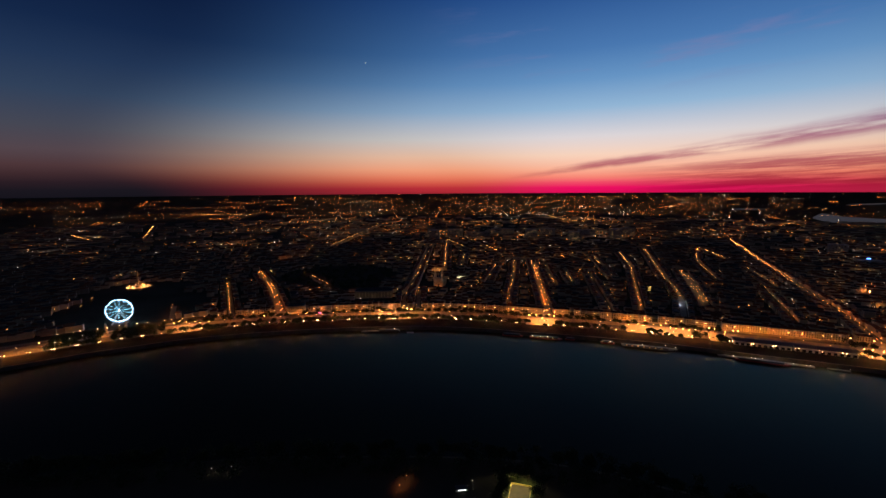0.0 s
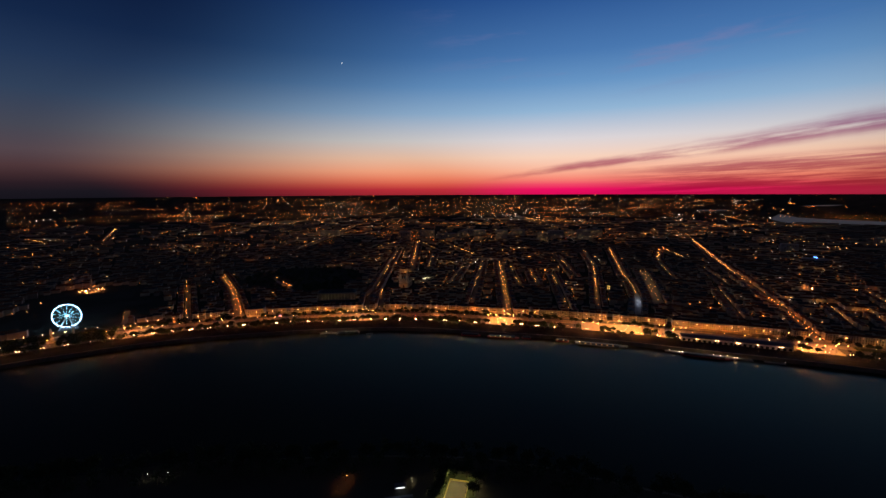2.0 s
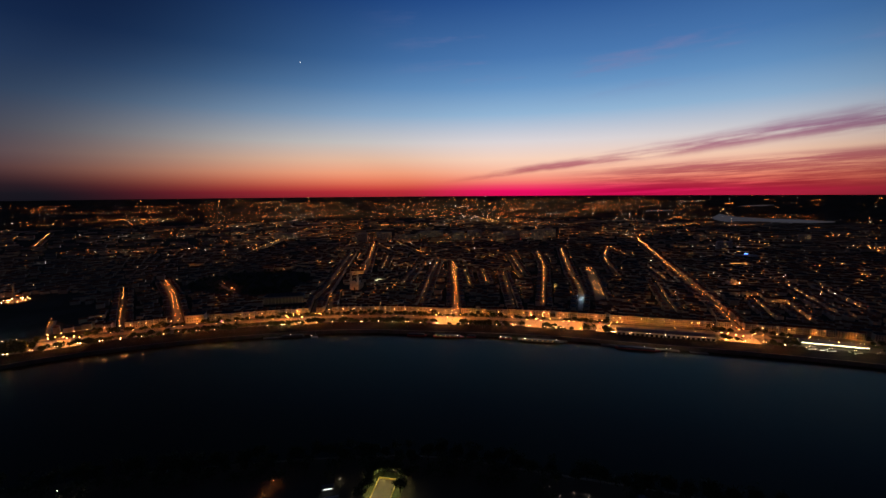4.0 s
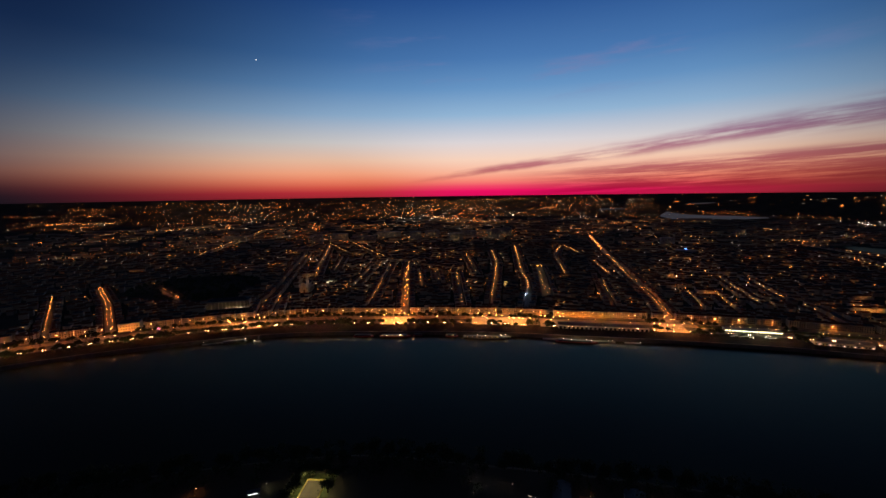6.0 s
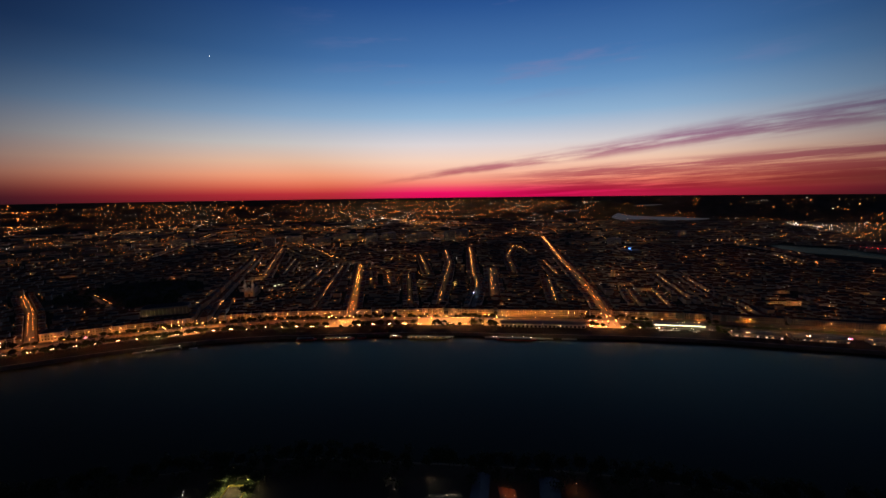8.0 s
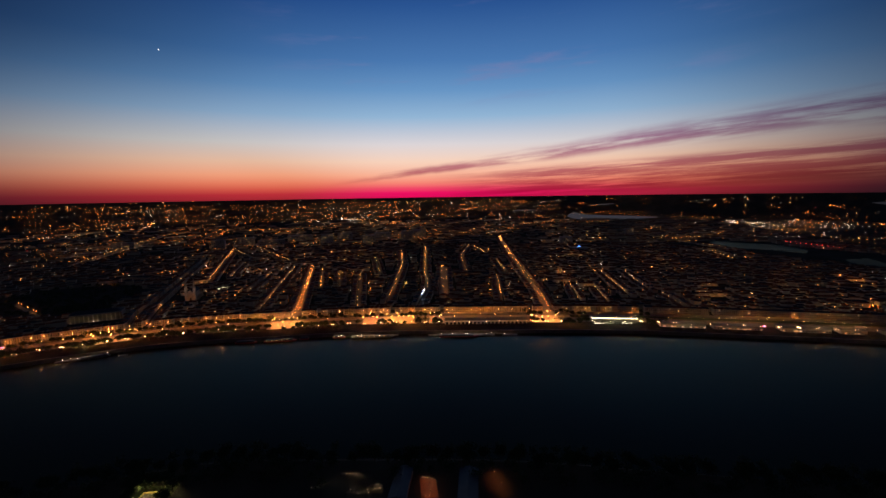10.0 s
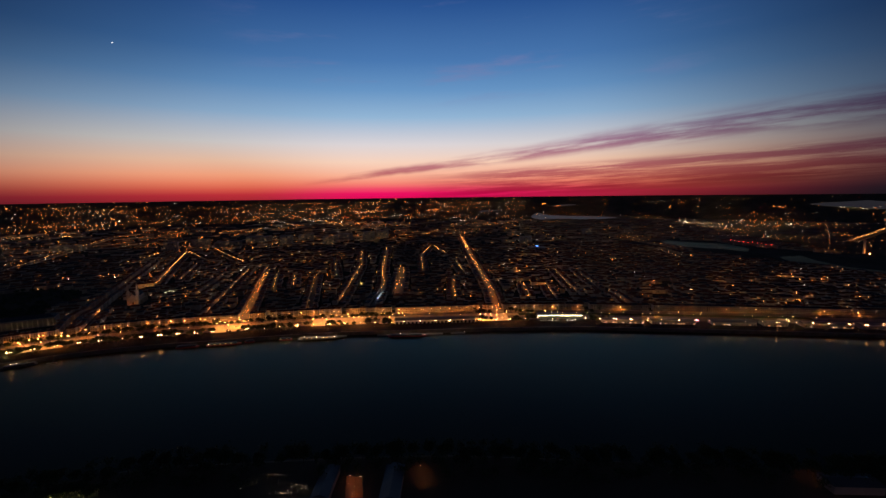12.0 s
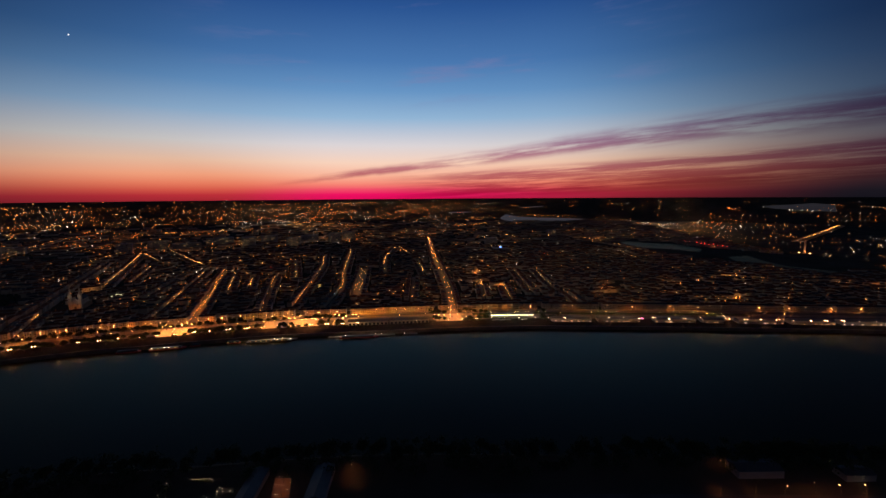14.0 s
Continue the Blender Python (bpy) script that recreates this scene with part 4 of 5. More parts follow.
def church():
    """A twin-spired church with buttresses, lit from its forecourt."""
    t = thing("church", pose(-33, 1118, 0, 0, 0, -8), "gothic stone church with two slender lit spires", "church")
    b = Build()
    b.box(-7, 0, -0.2, 7, 55, 18)
    b.box(-14, 8, -0.2, -7, 52, 10)
    b.box(7, 8, -0.2, 14, 52, 10)
    for k in range(7):
        for sx in (-1, 1):
            b.box(sx * 14 - 0.6 + sx * 0.7, 9 + k * 6.6, -0.2, sx * 14 + 0.6 + sx * 0.7, 10.4 + k * 6.6, 11.5)
    part("nave", b.mesh("church_nave", STONE), t)
    b = Build()
    b.gable(0, -7, 55, 7, 18.004, 8, 0.3, 0, pose(0, 0, 0, 0, 0, 90))
    part("roof", b.mesh("church_roof", SLATE), t)
    for x in (-9, 9):
        b = Build()
        b.box(-3, -3, -0.2, 3, 3, 27)
        b.box(-2.5, -2.5, 27, 2.5, 2.5, 33)
        for cx in (-2.8, 2.8):
            for cy in (-2.8, 2.8):
                b.tube((cx, cy, 26), (cx, cy, 36), 0.6, 0.1, 6)
        tw = part("tower", b.mesh("church_tower", STONE), t, at=pose(x, 1, 0))
        b = Build()
        b.tube((0, 0, 33), (0, 0, 58), 2.6, 0.12, 8)
        part("spire", b.mesh("church_spire", STONE), tw)
    b = Build()
    b.box(-5.9, -1.5, -0.2, 5.9, 0, 20)
    b.gable(-1.4, -5.9, 0, 5.9, 20, 7, 0, 0, pose(0, 0, 0, 0, 0, 90) @ pose(0, 0, 0))
    part("front", b.mesh("church_front", STONE), t)
    b = Build()
    for k in range(14):
        a = 2 * math.pi * k / 14
        b.tube((math.cos(a) * 2.6, -1.6, 15 + math.sin(a) * 2.6), (math.cos(a) * 0.8, -1.6, 15 + math.sin(a) * 0.8), 0.15, 0.1, 4)
    part("rose_window", b.mesh("church_rose", STONE_D), t)
    b = Build()
    b.box(-2, -1.62, 0, 2, -1.5, 7)
    part("door", b.mesh("church_door", BARK), t)
    for x in (-9, 9):
        flood(t, (x, -14, 14), (x, 0, 30), 0.9, COLD_FLOOD)
        flood(t, (x, -7, 26), (x, 1, 44), 1.0, COLD_FLOOD)
    for x in (-3, 3):
        flood(t, (x, -7, 0.6), (x * 0.4, -1.5, 5), 0.5, DIM_FLOOD)
    flood(t, (0, -9, 1), (0, -1.5, 14), 0.4, DIM_FLOOD)


church()


def exchange_house():
    """The colonnaded stone building where the avenue meets the quay."""
    x, y, a = quay(-418, 116)
    t = thing("public_building", pose(x, y, 0, 0, 0, a), "stone public building with tall lit columns on its front", "public building")
    b = Build()
    b.box(-17, 0, -0.2, 17, 22, 15)
    b.box(-17.6, -0.8, 13.2, 17.6, 0, 14.4)
    b.box(-18, -3, -0.2, 18, 0, 1.2)
    part("wall", b.mesh("building_wall", STONE), t)
    c = Build()
    c.tube((0, 0, 1.2), (0, 0, 13.2), 0.75, 0.62, 10)
    c.box(-0.9, -0.9, 12.6, 0.9, 0.9, 13.2)
    me = c.mesh("building_column", STONE)
    for k in range(8):
        part("column", me, t, at=pose(-15 + k * 30 / 7, -1.5, 0))
    for k in range(7):
        part("window", WIN_TALL, t, at=pose(-12.9 + k * 30 / 7, -0.004, 2.2))
        part("window", WIN_DARK, t, at=pose(-12.9 + k * 30 / 7, -0.004, 8.0))
    b = Build()
    b.gable(-17, 0, 17, 22, 15.004, 4, 0.3, 0, None, 8)
    part("roof", b.mesh("building_roof", SLATE), t)
    for k in range(7):
        flood(t, (-12.9 + k * 30 / 7, -6.5, 0.4), (-12.9 + k * 30 / 7, 0, 8), 0.55, FLOOD)


exchange_house()


def lit_front(x, y, L, h, turn, lamps, light, label, r=0.5):
    """A long stone building whose front is washed by floodlights at its foot."""
    t = thing("lit_building", pose(x, y, 0, 0, 0, turn), label, "building", "floodlit buildings inland")
    b = Build()
    b.box(-L / 2, 0, -0.3, L / 2, 12, h)
    b.box(-L / 2 - 0.2, -0.35, h - 0.6, L / 2 + 0.2, 0, h)
    b.box(-L / 2 + 0.01, -0.15, -0.3, L / 2 - 0.01, 0, 0.9)
    part("wall", b.mesh("front_wall", STONE), t)
    b = Build()
    b.gable(-L / 2, 0, L / 2, 12, h + 0.004, 2.6, 0.3, 0, None, 4)
    part("roof", b.mesh("front_roof", TILE), t)
    n = max(3, int(L / 4.2))
    for k in range(int(h / 3.9)):
        for i in range(n):
            part("window", WIN_DARK if (i + k) % 7 else WIN_LIT, t, at=pose(-L / 2 + L * (i + 0.5) / n, -0.004, 1.05 + k * 3.9))
    for i in range(lamps):
        q = -L / 2 + L * (i + 0.5) / lamps
        flood(t, (q, -5.5, 0.4), (q, 0, h * 0.55), r, light)
    return t


for x, y, L, h, turn, k, light, note in ((-612, 1595, 34, 11, 16, 3, DIM_FLOOD, "square stone hall with a dim orange front"), (1099, 598, 70, 9, -26, 6, FLOOD, "long stone building with an orange floodlit front"),
                                         (1195, 679, 56, 8, -18, 4, DIM_FLOOD, "low stone building with a dim orange front"), (1339, 400, 38, 9, -40, 3, FLOOD, "stone building with an orange floodlit front"),
                                         (1568, 544, 50, 9, -40, 4, FLOOD, "stone building with an orange floodlit front"), (1356, 598, 36, 8, -35, 3, DIM_FLOOD, "low stone building with a dim orange front"),
                                         (1249, 1273, 84, 10, -24, 6, FLOOD, "long stone building with an orange floodlit front"), (-38, 1322, 44, 14, 6, 5, FLOOD, "tall stone wing lit orange behind the church"),
                                         (925, 817, 26, 8, -30, 2, FLOOD, "small stone building with an orange floodlit front")):
    lit_front(x, y, L, h, turn, k, light, note)


def colonnade(x, y, L, turn):
    """A long stone theatre front with tall free columns, faintly lit from its porch."""
    t = thing("theatre", pose(x, y, 0, 0, 0, turn), "stone theatre with a row of tall faintly lit columns", "theatre")
    b = Build()
    b.box(-L / 2, 4, -0.3, L / 2, 34, 17)
    b.box(-L / 2, -0.6, 14.5, L / 2, 4, 17)
    b.box(-L / 2, -1.2, -0.3, L / 2, 4, 1.0)
    part("wall", b.mesh("theatre_wall", STONE_D), t)
    b = Build()
    b.gable(-L / 2, 4, L / 2, 34, 17.004, 5, 0.3, 0, None, 12)
    part("roof", b.mesh("theatre_roof", SLATE), t)
    c = Build()
    c.box(-1.1, -1.1, 1.0, 1.1, 1.1, 1.8)
    c.tube((0, 0, 1.8), (0, 0, 13.4), 0.85, 0.72, 10)
    c.box(-1.1, -1.1, 13.4, 1.1, 1.1, 14.5)
    me = c.mesh("theatre_column", STONE)
    n = 12
    for k in range(n):
        q = -L / 2 + 3 + (L - 6) * k / (n - 1)
        part("column", me, t, at=pose(q, 0.8, 0))
        flood(t, (q, -1.0, 1.2), (q, 0.5, 13), 0.18, PORCH)


PORCH = lamp_mat("porch_flood", (1.0, 0.72, 0.40), 160)
colonnade(-187, 1000, 88, 2)


def portico(x, y, turn):
    t = thing("city_gate", pose(x, y, 0, 0, 0, turn), "small stone gate with columns, lit warm white", "gate")
    b = Build()
    b.box(-6, 0, -0.2, -2.4, 3, 9)
    b.box(2.4, 0, -0.2, 6, 3, 9)
    b.box(-6.4, -0.4, 9, 6.4, 3.4, 11)
    part("pier", b.mesh("gate_pier", STONE), t)
    b = Build()
    b.gable(-6.4, -0.4, 6.4, 3.4, 11.004, 2.0, 0.2)
    part("pediment", b.mesh("gate_pediment", STONE), t)
    for q in (-4.2, 4.2):
        b = Build()
        b.tube((q, -0.8, 0), (q, -0.8, 9), 0.55, 0.45, 10)
        part("column", b.mesh("gate_column", STONE), t)
        flood(t, (q, -6, 0.4), (q, 0, 6), 0.7, FLOOD)


portico(893, 874, -42)


def canopy_hall(x, y):
    """A round glass roof over a market place, bright from within."""
    t = thing("round_canopy", pose(x, y, 0, 0, 0, 0), "round glass canopy glowing pale yellow over a market place", "canopy")
    b = Build()
    b.tube((0, 0, 5.0), (0, 0, 5.6), 13.4, 13.4, 24)
    part("rim", b.mesh("canopy_rim", IRON), t)
    b = Build()
    b.tube((0, 0, 5.6), (0, 0, 8.4), 12.6, 3.0, 24)
    part("glazing", b.mesh("canopy_glazing", lamp_mat("canopy_light", (0.95, 0.86, 0.5), 1.1)), t, "glowing glazing")
    for k in range(8):
        a = k * math.pi / 4
        b = Build()
        b.tube((math.cos(a) * 13, math.sin(a) * 13, -0.2), (math.cos(a) * 13, math.sin(a) * 13, 5.0), 0.18, 0.16, 6)
        part("post", b.mesh("canopy_post", IRON), t)


canopy_hall(31, 1208)


def lit_court(x, y, turn):
    t = thing("courtyard_wing", pose(x, y, 0, 0, 0, turn), "narrow courtyard wing with rows of yellow lit windows", "building")
    b = Build()
    b.box(-6, 0, -0.2, 6, 9, 13)
    part("wall", b.mesh("wing_wall", STONE_D), t)
    b = Build()
    b.gable(-6, 0, 6, 9, 13.004, 2.4, 0.3)
    part("roof", b.mesh("wing_roof", SLATE), t)
    g = Build()
    g.box(-0.6, -0.06, 0, 0.6, 0, 1.7)
    me = g.mesh("wing_window", lamp_mat("wing_light", (1.0, 0.62, 0.16), 2.6, False))
    for i in range(2):
        for k in range(4):
            part("window", me, t, "yellow lit window", pose(-1.6 + i * 3.2, -0.004, 1.0 + k * 3.0))


lit_court(491, 1046, -12)


# ---- sheds and pavilion on the quay ----
def shed(s0, s1, d0, d1, tall, label):
    s = (s0 + s1) / 2
    x, y, a = quay(s, d0)
    L, D = s1 - s0, d1 - d0
    t = thing("quay_shed", pose(x, y, 0.1, 0, 0, a), label, "warehouse", "sheds on the quay")
    b = Build()
    b.box(-L / 2, 0, -0.2, L / 2, D, tall)
    part("wall", b.mesh("shed_wall", CONCRETE), t)
    b = Build()
    b.gable(-L / 2, 0, L / 2, D, tall + 0.004, 2.6, 1.2)
    part("roof", b.mesh("shed_roof", SHEET), t, "long dark sheet roof")
    n = int(L / 7)
    p = Build()
    p.box(-2.2, -0.06, 0, 2.2, 0, 3.6, 1)
    p.box(-0.06, -0.1, 0, 0.06, -0.06, 3.6)
    p.box(-2.4, -0.14, 3.6, 2.4, 0, 3.9)
    me = p.mesh("shed_bay", IRON, GLASS)
    for k in range(n):
        part("bay", me, t, at=pose(-L / 2 + L * (k + 0.5) / n, -0.004, 0.2))
    return t


shed(352, 428, 38, 58, 7, "long quay shed with a dark sheet roof and glazed bays")
shed(432, 508, 38, 58, 7, "long quay shed with a dark sheet roof and glazed bays")


def hangar(s0, s1, seed):
    """A converted quay warehouse: a low sheet roof over a row of shops, some of them lit."""
    r = random.Random(seed)
    x, y, a = quay((s0 + s1) / 2, 27)
    L = s1 - s0
    t = thing("quay_hangar", pose(x, y, 0.1, 0, 0, a), "long converted quay warehouse with a row of lit shops", "warehouse", "converted warehouses on the quay")
    b = Build()
    b.box(-L / 2, 0, -0.2, L / 2, 20, 6.2)
    part("wall", b.mesh("hangar_wall", CONCRETE), t)
    b = Build()
    b.gable(-L / 2, 0, L / 2, 20, 6.204, 2.2, 1.0)
    part("roof", b.mesh("hangar_roof", SHEET), t, "dark sheet roof")
    p = Build()
    p.box(-1.1, -0.06, 0.5, 1.1, 0, 2.0, 1)
    p.box(-1.5, -0.14, 2.2, 1.5, 0, 2.5)
    p.box(-0.05, -0.1, 0.5, 0.05, -0.06, 2.0)
    dark, warm, pale = p.mesh("shop_bay", IRON, GLASS), p.mesh("shop_bay_warm", IRON, SHOP_A), p.mesh("shop_bay_pale", IRON, SHOP_B)
    n = int(L / 4.4)
    for k in range(n):
        u = r.random()
        part("bay", dark if u < 0.62 else warm if u < 0.85 else pale, t, at=pose(-L / 2 + L * (k + 0.5) / n, -0.004, 0.2))
    return t


for k, (a, e) in enumerate(((746, 822), (836, 915), (945, 1020), (1034, 1072), (1100, 1180), (1194, 1272), (1286, 1364), (1378, 1456), (1470, 1548))):
    hangar(a, e, 40 + k)


def market_hall(s0, s1, d0, d1):
    """The bright pavilion: a row of glowing bays under a flat roof."""
    x, y, a = quay((s0 + s1) / 2, d0)
    L, D = s1 - s0, d1 - d0
    t = thing("market_hall", pose(x, y, 0.1, 0, 0, a), "long low market hall with a row of bright glazed bays", "market hall")
    b = Build()
    b.box(-L / 2, 3, -0.2, L / 2, D, 6)
    part("wall", b.mesh("hall_wall", CONCRETE), t)
    b = Build()
    b.box(-L / 2 - 1, -1.5, 6.004, L / 2 + 1, D + 1, 6.7)
    part("roof", b.mesh("hall_roof", SHEET), t)
    n = int(L / 5)
    w = Build()
    w.box(-1.9, -0.05, 0, 1.9, 0, 1.9)
    pane = w.mesh("hall_pane", lamp_mat("hall_glow", (0.92, 0.95, 0.58), 7))
    p = Build()
    p.tube((0, 0, 0), (0, 0, 5.9), 0.18, 0.18, 6)
    post = p.mesh("hall_post", IRON)
    for k in range(n):
        q = -L / 2 + L * (k + 0.5) / n
        part("pane", pane, t, "brightly lit pane", pose(q, 2.99, 3.6))
        part("post", post, t, at=pose(q + 2.5, -1, 0.1))


market_hall(632, 719, 56, 72)


def market_stall(m):
    t = thing("market_stall", m, "small market stall with a white canopy and a bright lamp", "market stall", "stalls on the promenade")
    b = Build()
    b.solid([(-1.8, -1.4, 2.4), (1.8, -1.4, 2.4), (1.8, 1.4, 2.4), (-1.8, 1.4, 2.4), (0, 0, 3.3)], [(0, 1, 4), (1, 2, 4), (2, 3, 4), (3, 0, 4), (3, 2, 1, 0)])
    part("canopy", b.mesh("stall_canopy", WHITE), t)
    b = Build()
    b.box(-1.5, -1.1, 0, 1.5, -0.5, 0.95)
    part("counter", b.mesh("stall_counter", BARK), t)
    for x in (-1.7, 1.7):
        for y in (-1.3, 1.3):
            b = Build()
            b.tube((x, y, 0), (x, y, 2.4), 0.04, 0.04, 5)
            part("post", b.mesh("stall_post", IRON), t)
    b = Build()
    b.globe((0, -1.7, 2.2), 0.2)
    part("lamp", b.mesh("stall_lamp", STALL), t, "bright white lamp")
    return t


STALL = lamp_mat("stall_light", (1.0, 0.92, 0.86), 34)
first = market_stall(place(634, 32))
for k in range(1, 12):
    copy_thing(first, place(634 + k * 4.6 + (14 if k > 7 else 0), 32 + (k % 3) * 2.5))


def lit_kiosk(s, d):
    t = thing("kiosk", place(s, d), "small kiosk lit magenta on the quay", "kiosk")
    b = Build()
    b.box(-3, 0, -0.2, 3, 5, 3.2)
    part("wall", b.mesh("kiosk_wall", WHITE), t)
    b = Build()
    b.gable(-3, 0, 3, 5, 3.204, 1.0, 0.5)
    part("roof", b.mesh("kiosk_roof", SHEET), t)
    b = Build()
    b.box(-2.4, -0.12, 2.3, 2.4, -0.004, 2.8)
    part("sign", b.mesh("kiosk_sign", PINK), t, "glowing magenta sign")


lit_kiosk(926, 46)
lit_kiosk(-372, 100)


def quay_ramp(s, d):
    """A broad stair down to the lower quay, its treads washed by pale lamps."""
    t = thing("quay_stair", place(s, d, -20), "broad pale stair with lamps beside it", "stair")
    step = Build()
    step.box(-6, 0, -0.2, 6, 1.2, 0)
    me = step.mesh("stair_tread", PALE_PAVING)
    for k in range(20):
        part("tread", me, t, at=pose(0, -k * 1.2, 3.8 - k * 0.18))
    b = Build()
    b.box(-6.4, -24, -0.2, -6, 1.2, 1.6)
    part("side_wall", b.mesh("stair_wall", CONCRETE), t)
    for k in range(5):
        b = Build()
        b.tube((6.4, -k * 5, 0), (6.4, -k * 5, 5.4), 0.07, 0.06, 5)
        p = part("lamp_post", b.mesh("stair_post", IRON), t)
        b = Build()
        b.globe((6.4, -k * 5, 5.6), 0.24)
        part("lamp", b.mesh("stair_lamp", lamp_mat("stair_light", (1.0, 0.86, 0.45), 26)), p, "glowing lamp")


quay_ramp(1085, 66)


# ---- boats ----
def river_boat(s, d, L, W, decks, turn, label, lit):
    x, y, a = quay(s, d)
    t = thing("river_boat", pose(x, y, WATER_Z, 0, 0, a + turn), label, "river boat", "boats moored at the quay")
    b = Build()
    hull = [(-L / 2, -W / 2 * 0.8), (L / 2 * 0.8, -W / 2), (L / 2, 0), (L / 2 * 0.8, W / 2), (-L / 2, W / 2 * 0.8)]
    p = [(u * 0.97, v * 0.85, -0.6) for u, v in hull] + [(u, v, 1.9) for u, v in hull]
    b.solid(p, [(0, 1, 6, 5), (1, 2, 7, 6), (2, 3, 8, 7), (3, 4, 9, 8), (4, 0, 5, 9), (5, 6, 7, 8, 9), (4, 3, 2, 1, 0)])
    part("hull", b.mesh("boat_hull", RED_PAINT if "red" in label else SHEET), t)
    for k in range(decks):
        b = Build()
        b.box(-L * 0.44 + k * 2, -W * 0.36, 1.9 + k * 2.6, L * (0.36 - 0.06 * k), W * 0.36, 4.2 + k * 2.6)
        b.box(-L * 0.45 + k * 2, -W * 0.4, 4.204 + k * 2.6, L * (0.37 - 0.06 * k), W * 0.4, 4.45 + k * 2.6)
        dk = part("deckhouse", b.mesh("boat_deck", SHEET if decks == 1 else WHITE), t)
        n = int(L * 0.7 / 2.6)
        g = Build()
        g.box(-0.9, -0.04, 0, 0.9, 0, 1.0)
        panes = [g.mesh("boat_pane", GLASS), g.mesh("boat_pane_lit", WINLIT)]
        for i in range(n):
            part("window", panes[int(lit and k == 0 and i % 3 == 0)], dk, at=pose(-L * 0.42 + k * 2 + i * (L * 0.76 / n) + 0.9, -W * 0.36 - 0.004, 2.6 + k * 2.6))
    b = Build()
    b.tube((L * 0.2, 0, 1.9 + decks * 2.6), (L * 0.2, 0, 6 + decks * 2.6), 0.08, 0.05, 5)
    part("mast", b.mesh("boat_mast", IRON), t)
    if lit:
        n = max(4, int(L / 8))
        b = Build()
        for i in range(n):
            b.octa((-L * 0.42 + i * L * 0.8 / n, -W * 0.42, 2.2 + decks * 2.6), 0.15)
        part("deck_lights", b.mesh("boat_lights", FAIRY), t, "row of glowing deck lights")
    return t


def pontoon(s, d, L, W, lamps):
    x, y, a = quay(s, d)
    t = thing("pontoon", pose(x, y, WATER_Z, 0, 0, a), "floating landing stage with small lamps on its edge", "pontoon", "landing stages")
    b = Build()
    b.box(-L / 2, -W / 2, -0.5, L / 2, W / 2, 0.9)
    part("deck", b.mesh("pontoon_deck", CONCRETE), t)
    for sx in (-0.46, 0.46):
        b = Build()
        b.tube((sx * L, W / 2 - 0.5, -4), (sx * L, W / 2 - 0.5, 6.5), 0.35, 0.35, 8)
        part("pile", b.mesh("pontoon_pile", IRON), t)
    b = Build()
    b.solid([(-1.2, W / 2, 0.9), (1.2, W / 2, 0.9), (1.2, W / 2 + 11, 6), (-1.2, W / 2 + 11, 6), (-1.2, W / 2, 0.6), (1.2, W / 2, 0.6), (1.2, W / 2 + 11, 5.7), (-1.2, W / 2 + 11, 5.7)],
            [(0, 1, 2, 3), (7, 6, 5, 4), (0, 4, 5, 1), (1, 5, 6, 2), (2, 6, 7, 3), (3, 7, 4, 0)])
    part("gangway", b.mesh("pontoon_gangway", IRON), t)
    for i in range(lamps):
        b = Build()
        b.tube((0, 0, 0.9), (0, 0, 3.4), 0.06, 0.05, 5)
        p = part("lamp_post", b.mesh("pontoon_post", IRON), t, at=pose(-L * 0.45 + i * L * 0.9 / max(lamps - 1, 1), -W * 0.4, 0))
        b = Build()
        b.octa((0, 0, 3.6), 0.17)
        part("lamp", b.mesh("pontoon_lamp", FAIRY), p, "small glowing lamp")


pontoon(-262, -8, 40, 7, 5)
river_boat(-232, -13, 44, 9, 1, 180, "low dark river boat with a row of warm deck lights", True)
pontoon(-190, -20, 12, 5, 1)
river_boat(0, -10, 36, 8, 1, 0, "low red-hulled tour boat moored at the quay", False)
river_boat(58, -11, 56, 10, 1, 0, "long cruise boat with a lit upper deck moored at the quay", True)
river_boat(98, -9, 16, 5, 1, 180, "small work boat moored at the quay", False)
river_boat(160, -10, 22, 7, 1, 0, "small lit river boat moored at the quay", True)
pontoon(224, -8, 84, 7, 12)
river_boat(222, -17, 80, 9, 1, 0, "long dark cruise boat with a row of deck lights", True)
pontoon(382, -8, 120, 8, 24)
river_boat(378, -17, 70, 8, 1, 0, "low dark barge moored outside a lit stage", False)
pontoon(470, -9, 26, 6, 3)


